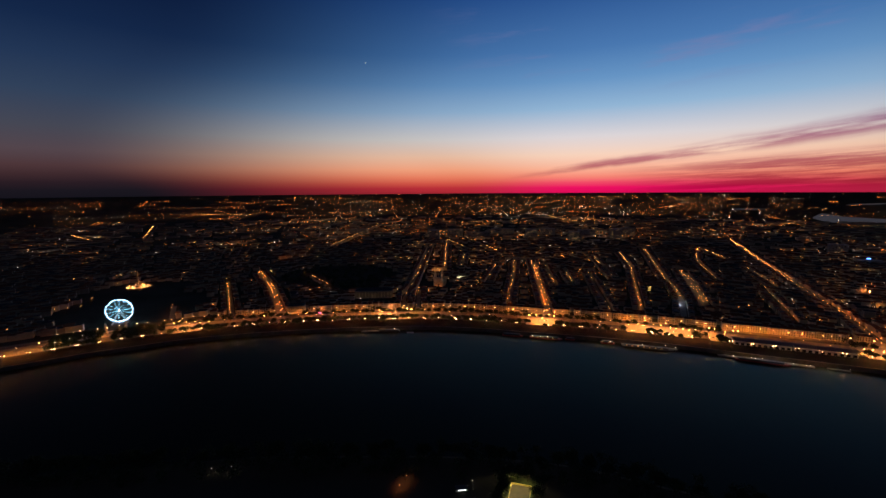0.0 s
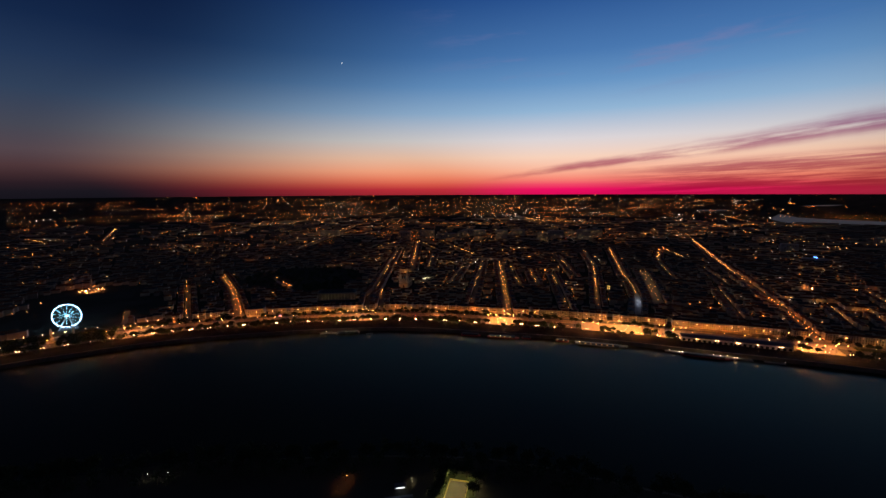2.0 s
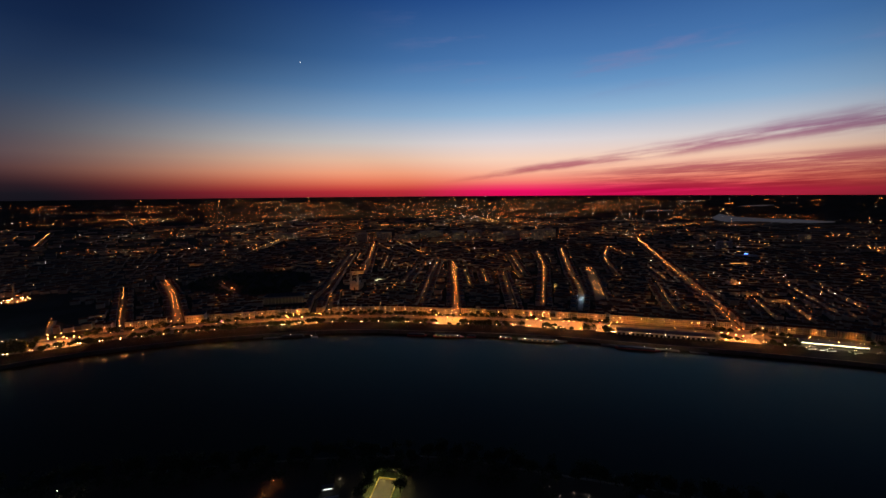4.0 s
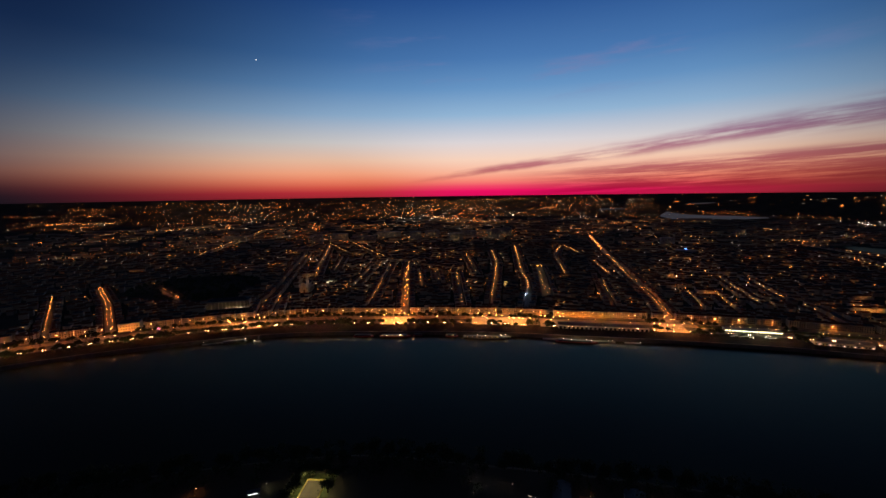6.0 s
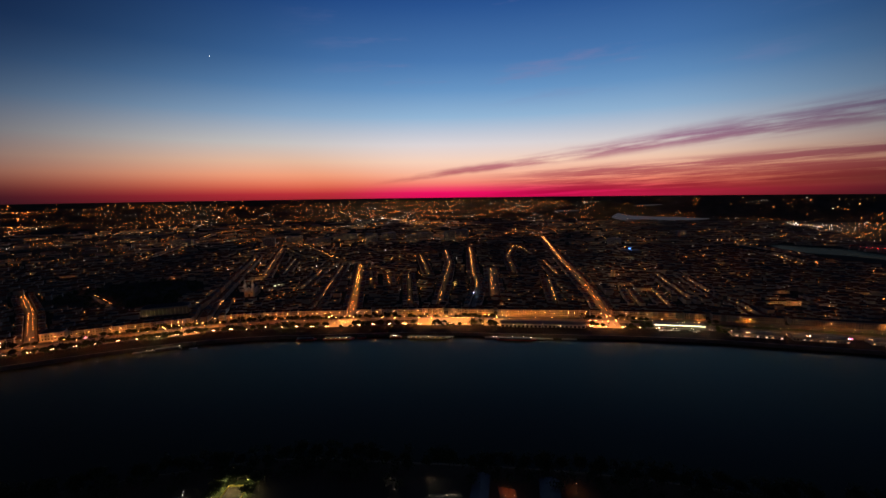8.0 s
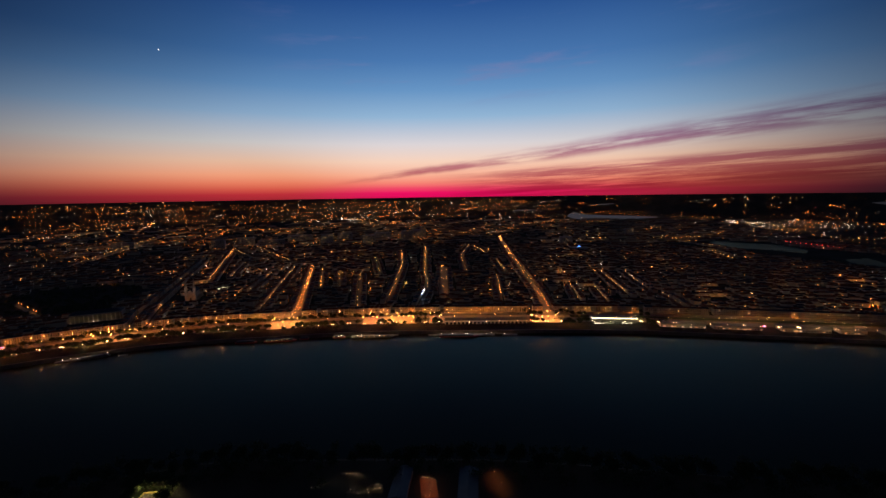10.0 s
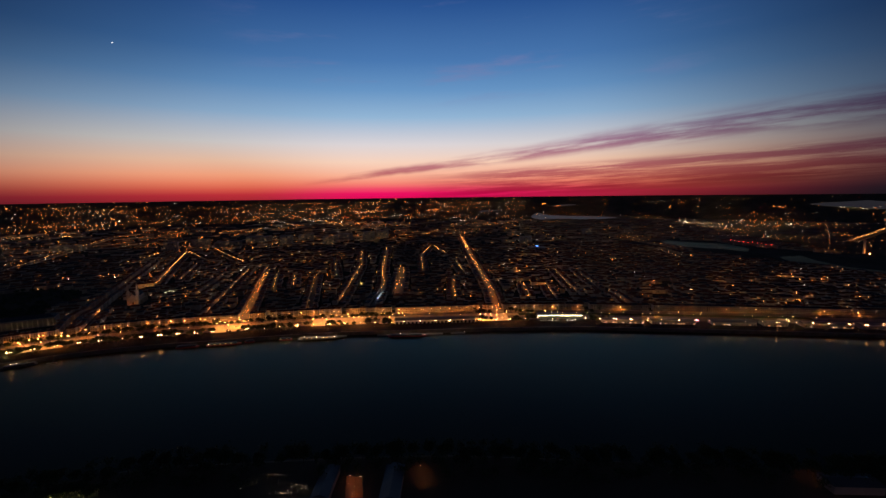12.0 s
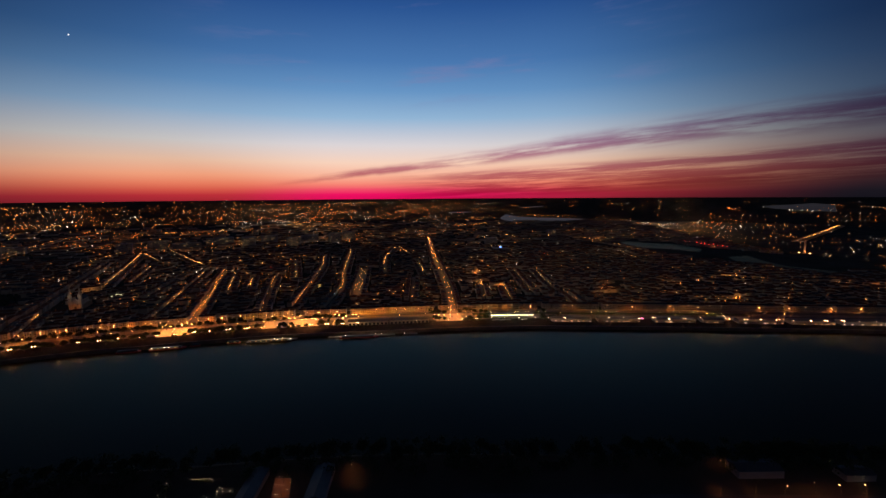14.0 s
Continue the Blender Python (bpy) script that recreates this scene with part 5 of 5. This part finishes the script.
# ---- traffic standing on the quay road ----
def car(m, paint, label):
    t = thing("car", m, label, "car", "cars on the quay road")
    b = Build()
    b.solid([(-2.1, -0.85, 0.35), (2.1, -0.85, 0.35), (2.1, 0.85, 0.35), (-2.1, 0.85, 0.35), (-2.15, -0.85, 0.95), (2.05, -0.8, 0.85), (2.05, 0.8, 0.85), (-2.15, 0.85, 0.95)],
            [(3, 2, 1, 0), (4, 5, 6, 7), (0, 1, 5, 4), (1, 2, 6, 5), (2, 3, 7, 6), (3, 0, 4, 7)])
    part("body", b.mesh("car_body", paint), t)
    b = Build()
    b.solid([(-1.7, -0.78, 0.9), (1.0, -0.78, 0.88), (1.0, 0.78, 0.88), (-1.7, 0.78, 0.9), (-1.2, -0.62, 1.45), (0.3, -0.62, 1.45), (0.3, 0.62, 1.45), (-1.2, 0.62, 1.45)],
            [(4, 5, 6, 7), (0, 1, 5, 4), (1, 2, 6, 5), (2, 3, 7, 6), (3, 0, 4, 7)])
    part("cabin", b.mesh("car_cabin", GLASS), t, "dark glazed cabin")
    w = Build()
    w.tube((0, -0.11, 0), (0, 0.11, 0), 0.33, 0.33, 10)
    me = w.mesh("car_wheel", IRON)
    for x in (-1.3, 1.3):
        for y in (-0.78, 0.78):
            part("wheel", me, t, at=pose(x, y, 0.33))
    for x, mat, n in ((2.1, PALE, "headlight"), (-2.18, REDL, "tail_light")):
        b = Build()
        b.octa((0, 0, 0), 0.16)
        me = b.mesh(n, mat)
        for y in (-0.6, 0.6):
            part(n, me, t, "glowing " + n.replace("_", " "), pose(x, y, 0.72))
    return t


def build_cars():
    paints = [(WHITE, "white car with its lights on, standing on the quay road"), (IRON, "dark grey car with its lights on, standing on the quay road")]
    made = {}
    for i in range(64):
        s = rng.uniform(-620, 1200)
        lane = rng.choice((56, 60, 69, 73, 101))
        k = rng.randrange(2)
        m = place(s, lane, 0 if lane < 65 else 180, 0.04)
        if k in made:
            copy_thing(made[k], m)
        else:
            made[k] = car(m, *paints[k])


build_cars()


# ---- inland landmarks ----
def block_of_flats(x, y, L, D, h, turn, seed):
    r = random.Random(seed)
    t = thing("apartment_building", pose(x, y, 0, 0, 0, turn), "pale concrete apartment block far inland with some lit windows", "apartment block", "apartment blocks inland")
    b = Build()
    b.box(-L / 2, 0, -0.3, L / 2, D, h)
    b.box(-L / 2, -0.4, h, L / 2, D + 0.2, h + 0.9)
    part("wall", b.mesh("flats_wall", CONCRETE), t)
    b = Build()
    b.box(-L / 2 + 0.1, -0.7, 0, L / 2 - 0.1, 0, 0.25)
    slab = b.mesh("flats_balcony", CONCRETE)
    for k in range(1, int(h / 3)):
        part("balcony", slab, t, at=pose(0, -0.004, k * 3))
    b = Build()
    b.box(-L / 5, D * 0.3, h + 0.9, -L / 5 + 5, D * 0.7, h + 3.6)
    part("roof", b.mesh("flats_roof", CONCRETE), t)
    g = Build()
    g.box(-1.3, -0.1, 0, 1.3, 0, 1.8)
    dark, lit = g.mesh("flats_pane", GLASS), g.mesh("flats_pane_lit", WINLIT)
    for k in range(int(h / 3) - 1):
        for i in range(int(L / 9)):
            if r.random() < 0.5:
                part("window", lit if r.random() < 0.2 else dark, t, at=pose(-L / 2 + 4.5 + i * 9, -0.004, k * 3 + 0.9))


r = random.Random(21)
for x, y, L, D, h in ((-60, 2230, 60, 13, 44), (60, 2330, 80, 13, 40), (180, 2260, 120, 12, 30), (330, 2420, 130, 12, 34), (440, 2180, 60, 14, 52), (560, 2320, 80, 12, 40),
                      (640, 2100, 70, 13, 44), (760, 2280, 90, 12, 36), (860, 2150, 60, 14, 52), (980, 2280, 70, 12, 44), (1500, 1620, 60, 14, 34), (-500, 2500, 110, 12, 30), (2050, 1750, 60, 14, 38)):
    block_of_flats(x, y, L, D, h, r.uniform(-20, 15), int(x))


def dome_church():
    t = thing("domed_church", pose(955, 975, 0, 0, 0, -20), "domed church with a floodlit lantern", "church")
    b = Build()
    b.box(-9, -14, -0.2, 9, 14, 12)
    part("nave", b.mesh("dome_nave", STONE), t)
    b = Build()
    b.tube((0, 0, 12), (0, 0, 19), 6, 6, 14)
    part("drum", b.mesh("dome_drum", STONE), t)
    b = Build()
    b.globe((0, 0, 19), 6.2, 0, 14, 8)
    b.tube((0, 0, 25), (0, 0, 34), 1.0, 0.1, 8)
    part("dome", b.mesh("dome_shell", STONE), t)
    for k in range(5):
        a = math.pi + k * math.pi / 4
        flood(t, (math.cos(a) * 13, math.sin(a) * 17, 12.5), (0, 0, 24), 0.9, FLOOD)


dome_church()


def blue_sign_block():
    x, y = 1360, 1365
    t = thing("office_block", pose(x, y, 0, 0, 0, -38), "office block with a glowing blue roof sign", "office block")
    b = Build()
    b.box(-35, 0, -0.2, 35, 18, 18)
    part("wall", b.mesh("office_wall", CONCRETE), t)
    b = Build()
    b.box(-5, -0.5, 21, 5, 0.2, 24)
    part("sign", b.mesh("office_sign", BLUE), t, "glowing blue roof sign")
    b = Build()
    for x in (-4, 4):
        b.tube((x, 0, 18), (x, 0, 21.2), 0.2, 0.2, 5)
    part("sign_frame", b.mesh("office_sign_frame", IRON), t)
    b = Build()
    for k in range(12):
        b.box(-33 + k * 5.6, -0.12, 3, -29.5 + k * 5.6, 0, 6)
    part("shop_front", b.mesh("office_front", lamp_mat("shop_glow", (1, 0.66, 0.25), 5, False)), t, "lit shop front")


blue_sign_block()


def flat_water(name, ring, z, label):
    b = Build()
    b.face([(x, y, z) for x, y in ring])
    setting(name, b, label, "lake", STILL)


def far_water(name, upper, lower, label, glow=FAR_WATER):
    """Distant water on the backdrop of the far land; it glows in place of reflecting the dusk sky."""
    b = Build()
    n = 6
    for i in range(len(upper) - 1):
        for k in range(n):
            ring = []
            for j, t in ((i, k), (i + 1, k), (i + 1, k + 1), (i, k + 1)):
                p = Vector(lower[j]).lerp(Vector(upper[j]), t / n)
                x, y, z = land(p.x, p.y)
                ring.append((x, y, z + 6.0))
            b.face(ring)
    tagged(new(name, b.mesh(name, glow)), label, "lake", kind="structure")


far_water("backdrop_lake", [(3047, 3510), (3589, 4060), (3342, 3567), (3371, 3318), (3509, 3136), (3546, 2844)], [(2916, 3346), (2735, 3020), (2788, 2927), (2887, 2800), (3100, 2739), (3473, 2780)], "far inland lake, its reflection of the dusk sky put in as a glow")
far_water("backdrop_river", [(9040, 3499), (9891, 3642), (10547, 3621), (12164, 3758), (10952, 3060)], [(8900, 3440), (7977, 2903), (7730, 2608), (7248, 2173), (7179, 1950)], "far reach of the river, its sky reflection put in as a glow", DIM_WATER)
far_water("backdrop_pond", [(3330, 4960), (3470, 5090), (3644, 5054), (3700, 4960)], [(3300, 4900), (3320, 4820), (3480, 4800), (3650, 4880)], "thin pond far off, its sky reflection put in as a glow")
far_water("backdrop_reach", [(5560, 5980), (5900, 6200), (6250, 6300), (6496, 6300)], [(5540, 5950), (5700, 5950), (6000, 5960), (6400, 6200)], "thin reach of water far off, its sky reflection put in as a glow")

flat_water("water_basin_a", [(2166, 1384), (2184, 1246), (2259, 1082), (2166, 944), (2062, 898), (2056, 1014), (1968, 1167)], 0.5, "dock basin reflecting the dusk sky")
flat_water("water_basin_b", [(2003, 755), (2111, 737), (2007, 638), (1943, 539), (1948, 463), (1949, 408), (1845, 378), (1823, 443), (1846, 548), (1886, 666)], 0.5, "dock basin reflecting the dusk sky")


def lake_rows(name, pts, z, r, mat, label, category):
    b = Build()
    for x, y in pts:
        b.tube((x, y, 0), (x, y, z), 0.15, 0.1, 4, 0)
        b.octa((x, y, z + r), r, r, 1)
    stuff(name, b, label, category, IRON, mat)


lake_rows("dock_marker_lights", [(2311 - k * 5.2, 1104 - k * 21.9) for k in range(11)], 12, 1.5, REDL, "row of red marker lights beside the dock basin", "marker lights")


def light_mast():
    t = thing("lit_tower", pose(2368, 642, 0), "slim tower lit orange beside the docks", "tower")
    b = Build()
    b.tube((0, 0, -0.2), (0, 0, 46), 4.0, 2.6, 10)
    b.tube((0, 0, 46), (0, 0, 50), 4.2, 4.2, 10)
    part("shaft", b.mesh("tower_shaft", STONE), t)
    for k in range(5):
        a = math.pi / 2 + k * math.pi / 4 + 0.4
        flood(t, (math.cos(a) * 16, math.sin(a) * 16, 1.5), (0, 0, 26), 1.4, FLOOD)


light_mast()


# ---- the near bank ----
# the yellow floodlight on the fence is put into the board colour
COURT_BOARD = surface("yellow_lit_boards", (0.78, 0.66, 0.22), (0.66, 0.55, 0.17), 0.6, 0.5, 3.0)
COURT_LIGHT = lamp_mat("court_light", (1.0, 0.82, 0.36), 760)


def ball_court():
    t = thing("sports_court", pose(34, 334.6, 0.2, 0, 0, -16.7), "small floodlit beige ball court inside a fence coloured yellow as lit", "sports court")
    b = Build()
    b.box(-8.2, -24, -0.2, 8.2, 14, 0.05)
    part("floor", b.mesh("court_floor", SAND), t)
    for x0, y0, x1, y1 in ((-8.7, -24, -8.2, 14), (8.2, -24, 8.7, 14), (-8.7, 14, 8.7, 14.5), (-8.7, -24.5, 8.7, -24)):
        b = Build()
        b.box(x0, y0, 0, x1, y1, 1.3)
        part("fence", b.mesh("court_fence", COURT_BOARD), t, "boarded fence, the yellow of its floodlight put into its colour")
    for x, y in ((-9.8, 11), (9.8, 11), (9.8, -10), (-9.8, -10)):
        b = Build()
        b.tube((0, 0, 0), (0, 0, 9), 0.1, 0.07, 6)
        p = part("mast", b.mesh("court_mast", IRON), t, at=pose(x, y, 0))
        b = Build()
        b.box(-0.5, -0.5, 9.0, 0.5, 0.5, 9.25)
        part("head", b.mesh("court_lamp_head", IRON), p)
        part("floodlight", disc(0.42).mesh("court_floodlight", COURT_LIGHT), p, "glowing floodlight", pose(0, 0, 8.97))


ball_court()
b = Build()
o = pose(34, 334.6, 0.0, 0, 0, -16.7)
b.box(-16, -26, -0.25, 16, 24, 0.06, 0, o)
setting("ground_court_lawn", b, "rough lawn round the ball court", "lawn", surface("rough_lawn", (0.075, 0.095, 0.032), (0.045, 0.06, 0.022), 0.95, 0.25, 2.0))


def string_lights(name, runs, label):
    """Garden strings of bulbs on posts."""
    t = thing(name, pose(0, 0, 0), label, "string lights", "strings of bulbs on the near bank")
    for a, c in runs:
        a, c = Vector(a), Vector(c)
        b = Build()
        n = max(4, int((c - a).length / 0.9))
        pts = [a.lerp(c, i / n) - Vector((0, 0, 2.0 * (1 - (2 * i / n - 1) ** 2) * 0.4)) for i in range(n + 1)]
        for p, q in zip(pts, pts[1:]):
            b.tube(p, q, 0.03, 0.03, 4, 0)
        for p in pts:
            b.octa(p - Vector((0, 0, 0.12)), 0.085, 0.085, 1)
        part("string", b.mesh("bulb_string", IRON, STRING), t, "string of glowing bulbs")
        for p in (a, c):
            b = Build()
            b.tube((p.x, p.y, -0.2), p, 0.07, 0.05, 5)
            part("post", b.mesh("string_post", IRON), t)


GARDEN = [((164, 310), (168, 310)), ((161, 296), (168, 295)), ((173, 314), (175, 312)), ((188, 304), (203, 297)), ((196, 293), (203, 297)), ((176, 302), (179, 300)), ((187, 277), (192, 279)),
          ((195, 277), (198, 271)), ((198, 271), (202, 275)), ((204, 269), (205, 277)), ((208, 280), (217, 274)), ((209, 273), (217, 270)), ((217, 273), (210, 271))]
string_lights("garden_lights", [((*a, 4.0), (*c, 4.2)) for a, c in GARDEN], "loose strings of warm bulbs over a dark garden")
string_lights("terrace_lights", [((252, 271, 3.6), (263, 262, 3.6)), ((249, 260, 3.6), (260, 255, 3.6)), ((245, 248, 3.6), (251, 246, 3.6)), ((254, 250, 3.6), (259, 249, 3.6))], "strings of orange bulbs over a terrace")
b = Build()
b.solid([(251, 274, 0.3), (263, 266, 0.3), (252, 226, 0.3), (238, 232, 0.3), (251, 274, -0.2), (263, 266, -0.2), (252, 226, -0.2), (238, 232, -0.2)], [(0, 3, 2, 1), (0, 1, 5, 4), (1, 2, 6, 5), (2, 3, 7, 6), (3, 0, 4, 7)])
# the orange lamplight on the floor is put into its colour
setting("pavement_terrace", b, "paved terrace under bulbs, its orange lamplight put into the colour", "terrace", surface("orange_lit_paving", (0.30, 0.13, 0.07), (0.22, 0.10, 0.06), 0.9, 0.3, 3.0))


def bank_building(x, y, L, D, h, turn, label):
    t = thing("bank_building", pose(x, y, 0, 0, 0, turn), label, "building", "buildings on the near bank")
    b = Build()
    b.box(-L / 2, -D / 2, -0.2, L / 2, D / 2, h)
    part("wall", b.mesh("bank_wall", CONCRETE), t)
    b = Build()
    b.gable(-L / 2, -D / 2, L / 2, D / 2, h + 0.004, 2.4, 0.5)
    part("roof", b.mesh("bank_roof", SHEET), t)




def service_kiosk():
    t = thing("snack_kiosk", pose(-13.5, 342, 0, 0, 0, 4), "small dark kiosk with a bright white strip lamp", "kiosk")
    b = Build()
    b.box(-5, 0, -0.2, 5, 4, 2.7)
    part("wall", b.mesh("snack_wall", CONCRETE), t)
    b = Build()
    b.box(-5.4, -1.6, 2.704, 5.4, 4.3, 2.95)
    part("roof", b.mesh("snack_roof", SHEET), t)
    b = Build()
    b.box(-3.4, -1.9, 2.3, 3.4, -1.7, 2.8)
    part("strip_lamp", b.mesh("snack_lamp", lamp_mat("strip_light", (0.92, 0.95, 1.0), 3)), t, "glowing white strip lamp")


service_kiosk()
bank_building(282, 240, 44, 16, 7, 62, "dark shed with a low sheet roof on the near bank")
bank_building(232, 268, 40, 14, 6, 62, "dark shed with a low sheet roof on the near bank")
bank_building(-14, 322, 22, 10, 5, 5, "low dark pavilion near the ball court")
bank_building(622, 60, 40, 18, 7, -30, "dark hall with a lit corner on the near bank")
bank_building(690, 12, 26, 14, 6, -30, "small pale building lit by a lamp")

# the lamps at (256, 263), (251, 247), (246, 234) are added to brighten the terrace
spots = [((-240, 370), PALE, 5), ((-221, 370), PALE, 5), ((-4, 351), PALE, 4), ((-4, 344), PALE, 4), ((-62, 355), SODIUM, 5), ((-66, 344), SODIUM, 4), ((256, 263), SODIUM, 6), ((251, 247), SODIUM, 6), ((246, 234), SODIUM, 6), ((312, 246), SODIUM, 6), ((309, 232), SODIUM, 6), ((606, 80), STREET, 5), ((616, 79), STREET, 5),
         ((692, 30), PALE, 5), ((683, 4), PALE, 6), ((566, 60), SODIUM, 8), ((591, 46), SODIUM, 8), ((613, 33), SODIUM, 8), ((633, 20), SODIUM, 8), ((651, 9), SODIUM, 8), ((669, -2), SODIUM, 8)]
for (x, y), mat, h in spots:
    lamp_single(pose(x, y, 0, 0, 0, rng.uniform(0, 360)), mat, PALE_DOWN if mat == PALE else BANK_DOWN, "small lamp glowing on the dark near bank, three of these added over the terrace", "lamps on the near bank", 0.6, h, 0.15)
b = Build()
for i, ((x0, y0), (x1, y1)) in enumerate((((380, 168), (566, 54)), ((566, 54), (700, -28)))):
    u = Vector((x1 - x0, y1 - y0)).normalized()
    v = Vector((-u.y, u.x)) * 5
    b.face([(x0 - v.x, y0 - v.y, 0.06 + i * 0.005), (x1 - v.x, y1 - v.y, 0.06 + i * 0.005), (x1 + v.x, y1 + v.y, 0.06 + i * 0.005), (x0 + v.x, y0 + v.y, 0.06 + i * 0.005)])
setting("road_near_bank", b, "asphalt road behind the near bank", "road", ASPHALT)


# ---- lights of the far town ----
def far_lights():
    r = random.Random(3)
    levels = (0.28, 0.7, 1.7, 3.8, 8.0, 17.0)
    tones = [(k, v) for k in "owhr" for v in levels]
    tint = {"o": (1.0, 0.24, 0.04), "w": (1.0, 0.42, 0.13), "h": (1.0, 0.84, 0.66), "r": (1.0, 0.06, 0.04)}
    word = {"o": "orange", "w": "amber", "h": "white", "r": "red"}
    sets = {t: Build() for t in tones}

    def lamp(x, y, size=1.0, kind=None, boost=0):
        X, Y, Z = land(x, y)
        rr = (Vector((X, Y)) - HUB).length
        az = math.degrees(math.atan2(X - HUB.x, Y - HUB.y))
        if rr < bank_r(az)[1] + 150:
            return
        kind = kind or ("o" if r.random() < (0.56 if az < 30 else 0.42) else "w" if r.random() < 0.6 else "h" if r.random() < 0.94 else "r")
        k = r.choices(range(6), (0.22, 0.28, 0.24, 0.15, 0.08, 0.03) if rr < 3400 else (0.10, 0.20, 0.28, 0.24, 0.14, 0.04))[0]
        v = levels[min(k + boost, 5)]
        q = (0.2 + rr / 2250.0) * size * r.uniform(0.6, 1.15)
        sets[kind, v].octa((X, Y, Z + r.uniform(5, 9) + q), q, q * 0.8)

    def dens(az, D):
        v = 0.80 if D < 2200 or az < 8 else 1.0
        if az > 32 and D < 3000:
            v = 0.46
        if az > 38 and D > 3000:
            v = 0.22 if D > 4600 else 0.5
        if az < -30:
            v *= 0.55
        if az < -10 and D < 2000:
            v *= 0.3
        if D < 2100 and az < 32:
            v *= 0.5 if D > 1500 else 0.3
        return v

    def bad(x, y):
        return any((Vector((x, y)) - Vector(c)).length < q for c, q in PARKS) or (3500 > x > 2900 and 2500 < y < 3500) or (1850 < x < 2250 and 380 < y < 1340)

    # strings of lamps along unseen streets
    for _ in range(6000):
        az = r.uniform(-58, 84)
        D = 1 / r.uniform(1 / 14000, 1 / 1000)
        if r.random() > dens(az, D):
            continue
        x, y = HUB.x + D * math.sin(radians(az)), HUB.y + D * math.cos(radians(az))
        if noise.noise(Vector((x / 420, y / 420, 0))) < -0.06:
            continue
        a = radians(r.choice((-38, -30, 52, 60, 80, -10, 5)) + r.uniform(-8, 8) - az * 0.5)
        n, gap = r.randrange(3, 14), r.uniform(20, 34) * max(1, D / 2800)
        kind = r.choice("ooooowh")
        for i in range(n):
            px, py = x + math.cos(a) * i * gap, y + math.sin(a) * i * gap
            if near_street(px, py) > 12 and not bad(px, py) and (Vector((px, py)) - HUB).length > 900:
                lamp(px, py, 1.0, kind if r.random() < 0.85 else None)
    # single lamps and windows
    for _ in range(17000):
        az = r.uniform(-60, 86)
        D = 1 / r.uniform(1 / 22000, 1 / 1000)
        x, y = HUB.x + D * math.sin(radians(az)), HUB.y + D * math.cos(radians(az))
        if r.random() > dens(az, D) or noise.noise(Vector((x / 520, y / 520, 4))) < -0.1 or near_street(x, y) < 8 or bad(x, y):
            continue
        lamp(x, y, r.choice((0.6, 0.8, 1.0, 1.1)))
    # bright clusters: trading estates and crossings
    for x, y, w, d, n, k in ((3300, 1900, 500, 350, 110, "whh"), (2900, 1500, 350, 160, 50, "wwo"), (2500, 1900, 300, 200, 40, "oow"), (1420, 1400, 160, 80, 24, "oww"), (1900, 2400, 260, 100, 40, "oow"),
                             (2300, 2800, 500, 100, 46, "oow"), (900, 4200, 260, 200, 30, "hhw"), (-2300, 4600, 420, 120, 60, "wwo"), (-900, 4700, 500, 150, 46, "wwo"), (150, 3300, 500, 60, 34, "oow"), (400, 5200, 900, 500, 60, "oow"),
                             (1700, 5600, 600, 500, 60, "who"), (-1900, 2300, 300, 120, 24, "whw"), (1250, 2250, 60, 20, 9, "www"), (1130, 830, 100, 30, 10, "hwh"), (1500, 980, 140, 30, 14, "ooo"), (1560, 700, 160, 40, 18, "ooo")):
        for _ in range(n):
            lamp(x + r.gauss(0, w * 0.5), y + r.gauss(0, d * 0.5), r.choice((0.7, 1.0, 1.2)), r.choice(k), 1)
    for (k, v), b in sets.items():
        if b.v:
            stuff("far_town_lights", b, "scattered %s lights of the far town, %s" % (word[k], "faint" if v < 1 else "dim" if v < 2 else "clear" if v < 5 else "bright"), "town lights", lamp_mat("far_light", tint[k], v, False))


far_lights()
